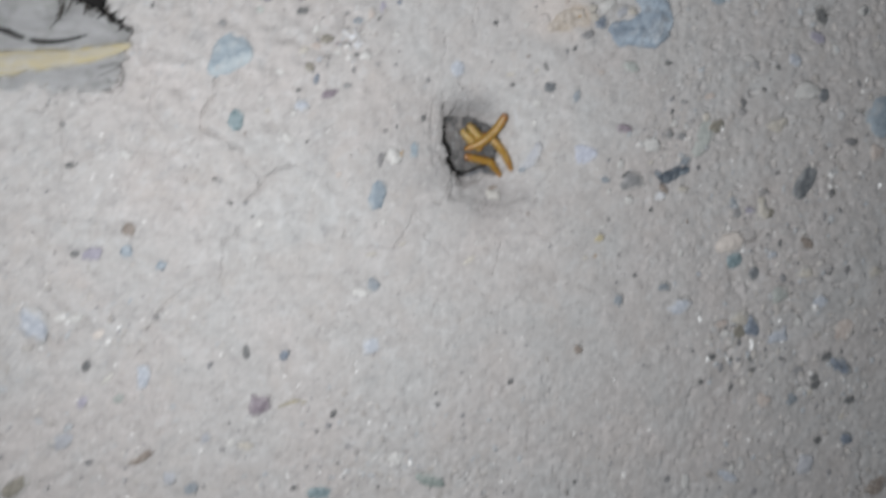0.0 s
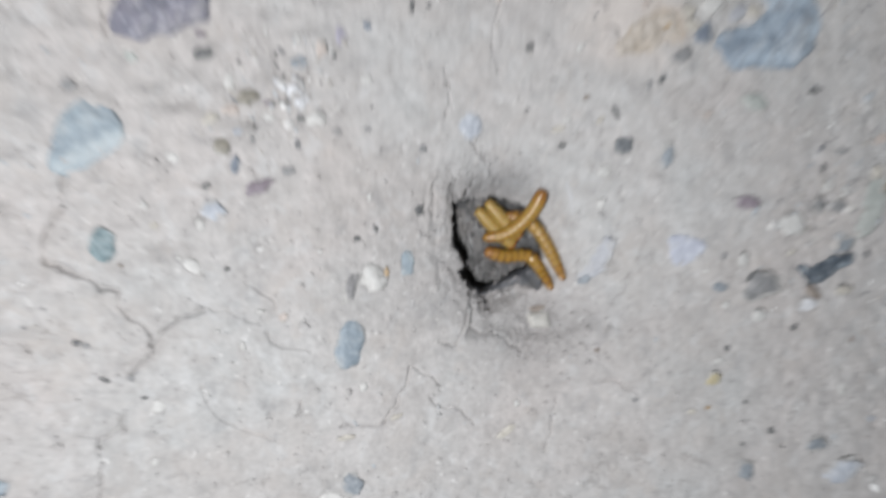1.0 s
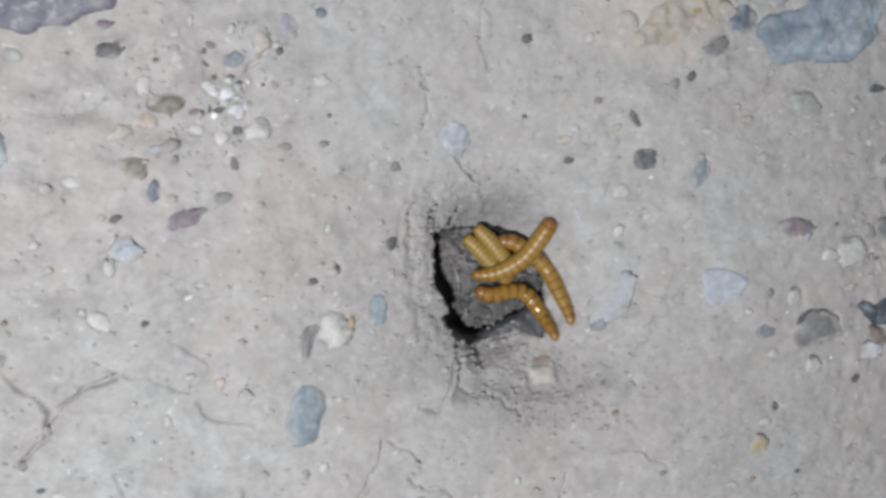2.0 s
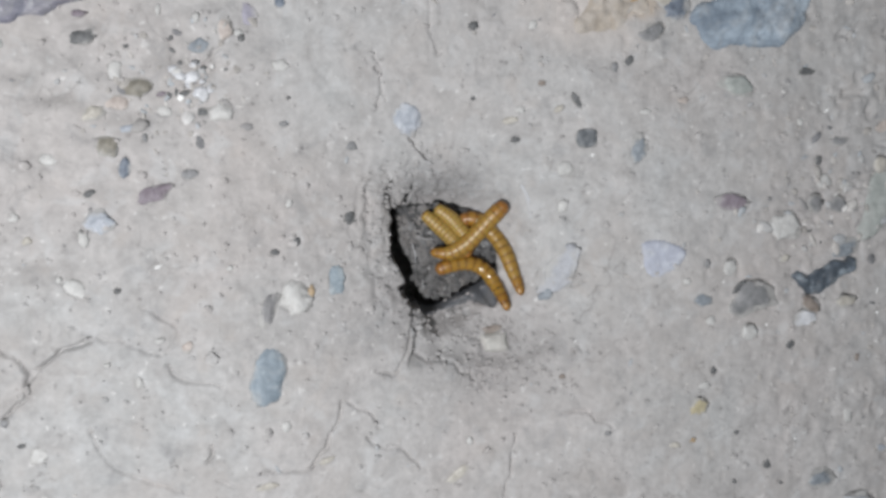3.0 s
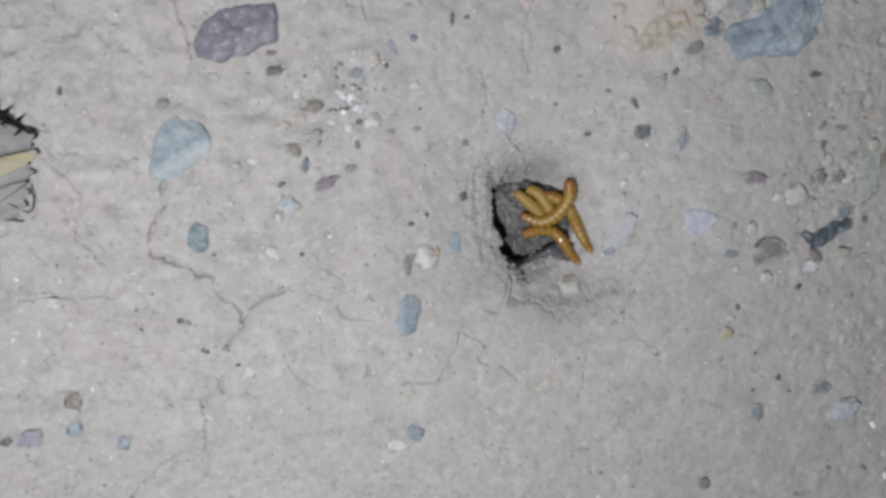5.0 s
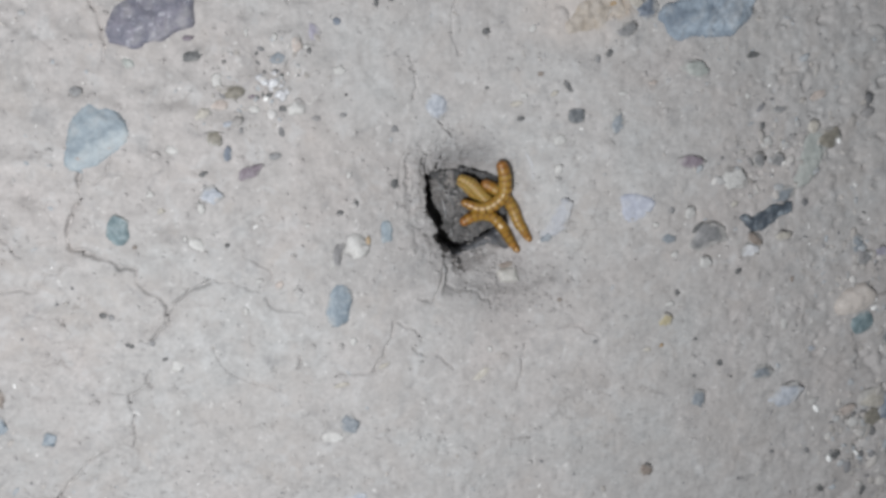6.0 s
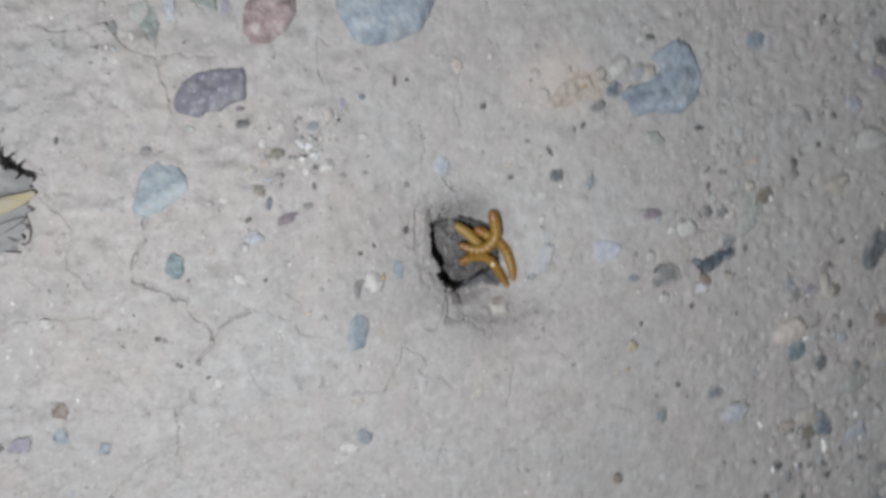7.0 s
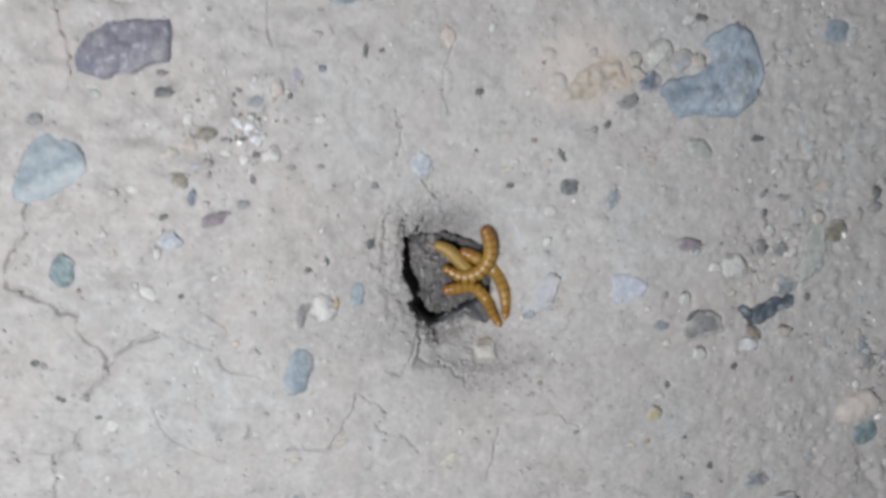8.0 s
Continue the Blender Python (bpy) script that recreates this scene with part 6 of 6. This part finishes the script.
def mealworm(skin, radius, span, label, poses):
    """Head first. poses: time and the line of the body in mm, from head to tail."""
    worm = new("mealworm")
    base = Vector(poses[0][1][0]) * MM
    worm.location = base
    tagged(worm, label, "mealworm", "mealworms on the burrow plug")
    rest = lambda p: (p[0], p[1], max(p[2], ground_at(p[0], p[1]) + 0.85 * radius))
    lines = [(t, smooth_line([rest(p) for p in pts], RINGS)) for t, pts in poses]
    pitch = span / RINGS
    girth = [radius * (0.70 + 0.30 * min(1, (n + 0.6) / 2.2)) * (1 - (0.36 if skin == "pale" else 0.50) * max(0, (n - 8.0) / (RINGS - 8.0)) ** 1.5) for n in range(RINGS + 1)]
    for n in range(RINGS):
        end = -1 if n == 0 else 1 if n == RINGS - 1 else 0
        name = "head" if n == 0 else "tail_ring" if end else "body_ring"
        mat = LARVA["head"] if n == 0 else LARVA["brown"] if n in (1, RINGS - 2, RINGS - 1) and skin != "pale" else LARVA[skin]
        ring = part(name, ring_mesh(pitch * 1.22, girth[n], girth[n + 1], end), mat, worm, "darker orange-brown head" if n == 0 else "")
        rows = []
        for t, line in lines:
            p, d = line[n]
            side = Vector((0, 0, 1)).cross(d).normalized()
            up = d.cross(side)
            m = Matrix((d, side, up)).transposed().to_4x4()
            m.translation = p * MM - base
            rows.append((t, m))
        MOVES.append((ring, rows))
    return worm


def lying(heights, rows):
    """Poses from rows of a time and the places along the body; heights are those of the head, the middle and the tail."""
    a, b, c = heights
    made = []
    for t, *pts in rows:
        n = len(pts) - 1
        made.append((t, [(x, y, sum(up) + (a + (b - a) * 2 * i / n if 2 * i <= n else b + (c - b) * (2 * i / n - 1))) for i, (x, y, *up) in enumerate(pts)]))
    return made


mealworm("pale", 2.35, 16.6, "pale amber mealworm lying half under another on the plug", lying((-13.8, -13.6, -13.4), [
    (0.0, (7.3, -3.8), (1.7, 0.5), (-4.4, 5.9)),
    (0.8, (6.9, -3.0), (0.1, 3.6), (-5.6, 9.5)),
    (1.5, (6.2, -3.4), (1.7, 0.6), (-3.0, 4.5), (-7.4, 9.1)),
    (2.0, (6.6, -2.2), (1.5, 2.6), (-2.6, 7.0), (-6.0, 10.1)),
    (3.5, (8.2, -2.8), (3.4, 2.3), (-1.4, 6.6), (-5.3, 9.9)),
    (4.0, (8.1, -2.7), (2.3, 1.5), (-2.0, 5.8), (-5.4, 9.5)),
    (4.5, (10.7, -2.2), (5.1, 2.0), (-0.4, 6.2), (-4.9, 10.2)),
    (5.0, (8.1, -4.0), (4.4, 0.5), (-0.5, 5.4), (-5.4, 9.5)),
    (6.5, (12.0, -3.3, -2.6), (7.6, 0.6, -2.6), (3.1, 5.2, -2.6), (-0.9, 8.5, -2.6)),
    (7.5, (9.8, -1.4, -2.6), (5.9, 2.1, -2.6), (1.6, 6.3, -2.6), (-2.7, 9.9, -2.6)),
    (8.0, (11.1, -1.9, -2.6), (6.1, 1.9, -2.6), (1.6, 6.0, -2.6), (-2.7, 8.5, -2.6)),
]))
mealworm("pale", 2.35, 16.4, "pale amber mealworm pressed beside another on the plug", lying((-13.4, -13.2, -13.2), [
    (0.0, (10.0, -0.7), (4.5, 3.6), (-1.0, 9.1)),
    (0.8, (8.9, 0.1), (2.6, 6.3), (-2.8, 12.1)),
    (1.5, (8.0, -1.1), (4.0, 2.9), (0.8, 6.7), (-3.1, 11.3)),
    (2.0, (8.1, -0.2), (4.2, 4.5), (0.4, 9.2), (-3.1, 12.7)),
    (3.5, (9.9, -0.3), (5.8, 4.7), (2.6, 8.0), (-1.3, 10.9)),
    (4.0, (10.2, -1.0), (5.3, 3.4), (1.5, 7.4), (-2.7, 10.7)),
    (4.5, (11.6, -0.3), (8.8, 3.7), (5.2, 7.7), (0.7, 11.3)),
    (5.0, (11.2, -2.4), (8.0, 1.4), (3.8, 8.0), (-1.1, 10.7)),
    (6.5, (11.0, -2.1), (6.9, 1.3), (2.1, 6.3), (-2.8, 9.7)),
    (7.5, (8.9, -0.8), (5.2, 2.4), (0.9, 6.8), (-4.4, 10.6)),
    (8.0, (10.0, -1.9), (6.0, 2.0), (1.0, 6.8), (-4.3, 9.2)),
]))
mealworm("amber", 2.45, 27.0, "amber mealworm lying across the others and lifting its head", lying((-6.6, -9.4, -12.8), [
    (0.0, (17.2, 14.8), (13.5, 7.7), (8.8, 2.3), (3.7, -1.5), (-2.1, -3.9)),
    (0.8, (14.4, 15.3), (11.8, 9.3), (7.9, 4.4), (2.9, 1.1), (-3.8, 0.3)),
    (1.5, (13.6, 16.0), (11.6, 10.5), (7.4, 5.3), (2.5, 1.5), (-4.8, -0.7)),
    (2.0, (15.7, 14.4), (12.6, 9.3), (9.1, 4.8), (4.9, 1.9), (0.6, 0.3), (-4.2, 0.0)),
    (3.5, (17.0, 12.2), (13.4, 8.8), (9.8, 4.9), (6.0, 1.0), (1.3, -1.7), (-3.3, -1.3)),
    (4.0, (16.5, 12.7), (13.0, 9.1), (9.7, 4.9), (6.0, 1.5), (1.8, -0.8), (-3.5, -0.1)),
    (4.5, (14.1, 12.5), (13.7, 7.9), (11.2, 3.3), (7.1, 0.0), (2.7, -1.2), (-2.9, 1.2)),
    (5.0, (13.0, 13.6), (13.7, 8.0), (12.1, 3.8), (8.1, -0.3), (3.1, -1.9), (-3.6, 0.9)),
    (6.5, (11.6, 15.6), (13.7, 8.6), (14.0, 3.4), (10.4, -0.5), (5.5, -1.8), (-1.1, 1.1)),
    (7.5, (11.2, 16.0), (12.2, 9.5), (12.0, 4.1), (7.7, -0.2), (2.7, -0.3), (-3.2, 2.1)),
    (8.0, (11.4, 15.9), (13.7, 10.4), (14.0, 5.5), (11.3, 0.5), (5.8, -1.6), (-1.3, 1.4)),
]))
mealworm("glossy", 2.15, 26.6, "glossy amber mealworm bent over the plug's edge", lying((-13.6, -13.0, -9.6), [
    (0.0, (-1.7, -7.3), (6.8, -8.9), (12.4, -10.0), (14.6, -13.4), (16.5, -16.9)),
    (0.8, (-3.6, -3.9), (3.5, -6.4), (11.2, -6.0), (14.9, -9.9), (17.7, -16.2)),
    (1.5, (-2.7, -5.4), (3.2, -5.9), (8.3, -5.7), (12.5, -9.6), (14.5, -14.1), (15.3, -17.3)),
    (2.0, (-3.2, -4.2), (1.1, -5.6), (6.5, -4.7), (10.3, -5.6), (13.9, -10.2), (15.9, -14.6), (16.8, -17.1)),
    (3.5, (-1.4, -7.2), (2.4, -4.9), (8.1, -4.6), (12.1, -6.9), (15.1, -11.8), (16.4, -15.8), (17.1, -17.5)),
    (4.0, (-1.9, -7.0), (2.9, -5.0), (8.2, -4.7), (11.7, -6.3), (14.0, -11.6), (15.8, -15.9), (17.1, -17.8)),
    (4.5, (-1.9, -7.6), (2.9, -5.3), (8.5, -5.1), (12.9, -8.7), (15.7, -13.4), (17.1, -17.0)),
    (5.0, (-3.1, -6.9), (2.5, -5.3), (7.8, -5.6), (11.9, -9.4), (14.3, -14.2), (16.6, -18.0)),
    (6.5, (-2.0, -7.4), (3.6, -4.6), (9.7, -5.1), (13.6, -9.4), (15.8, -14.5), (17.7, -18.1)),
    (7.5, (-2.5, -6.1), (4.2, -4.3), (9.5, -5.1), (13.7, -9.3), (16.0, -14.4), (16.8, -16.7)),
    (8.0, (-0.9, -6.8), (4.3, -5.8), (9.7, -5.4), (14.0, -9.5), (15.9, -14.2), (18.0, -17.6)),
]))
mealworm("amber", 2.22, 30.0, "brownish amber mealworm stretched out under the crossing one", lying((-13.6, -11.6, -7.2), [
    (0.0, (6.1, 3.8), (11.5, 2.6), (16.4, -2.1), (19.5, -7.9), (21.4, -13.9)),
    (0.8, (3.3, 6.7), (9.7, 5.9), (14.5, 2.0), (18.0, -5.3), (21.1, -13.1)),
    (1.5, (2.5, 7.1), (6.9, 6.9), (12.3, 3.5), (15.8, -1.0), (18.1, -5.5), (19.9, -13.3)),
    (2.0, (2.8, 8.6), (7.2, 8.2), (12.5, 4.3), (16.2, 0.5), (18.5, -5.5), (19.9, -9.8), (20.5, -12.9)),
    (3.5, (5.5, 7.6), (10.7, 7.8), (14.6, 3.7), (17.5, -2.0), (19.1, -7.5), (20.7, -13.0)),
    (4.0, (5.1, 7.4), (10.3, 8.4), (14.5, 3.3), (16.9, -2.0), (18.5, -7.1), (19.8, -11.4), (21.0, -13.3)),
    (4.5, (5.3, 8.5), (9.9, 8.4), (15.1, 2.5), (17.1, -3.0), (18.7, -8.4), (20.4, -13.2)),
    (5.0, (4.9, 7.9), (10.1, 6.2), (14.8, 1.8), (16.9, -4.1), (18.9, -9.3), (20.6, -13.3)),
    (6.5, (6.9, 7.4), (13.1, 3.0), (16.9, -2.3), (18.5, -7.4), (20.2, -11.3), (21.4, -14.2)),
    (7.5, (3.3, 8.8), (9.3, 5.6), (15.6, 2.4), (18.5, -2.7), (19.3, -8.7), (17.2, -14.6)),
    (8.0, (4.7, 7.0), (10.7, 4.4), (16.6, 0.3), (19.0, -5.3), (19.6, -10.9), (19.1, -15.0)),
]))


def motions():
    for ring, rows in MOVES:
        walk(ring, rows)


motions()
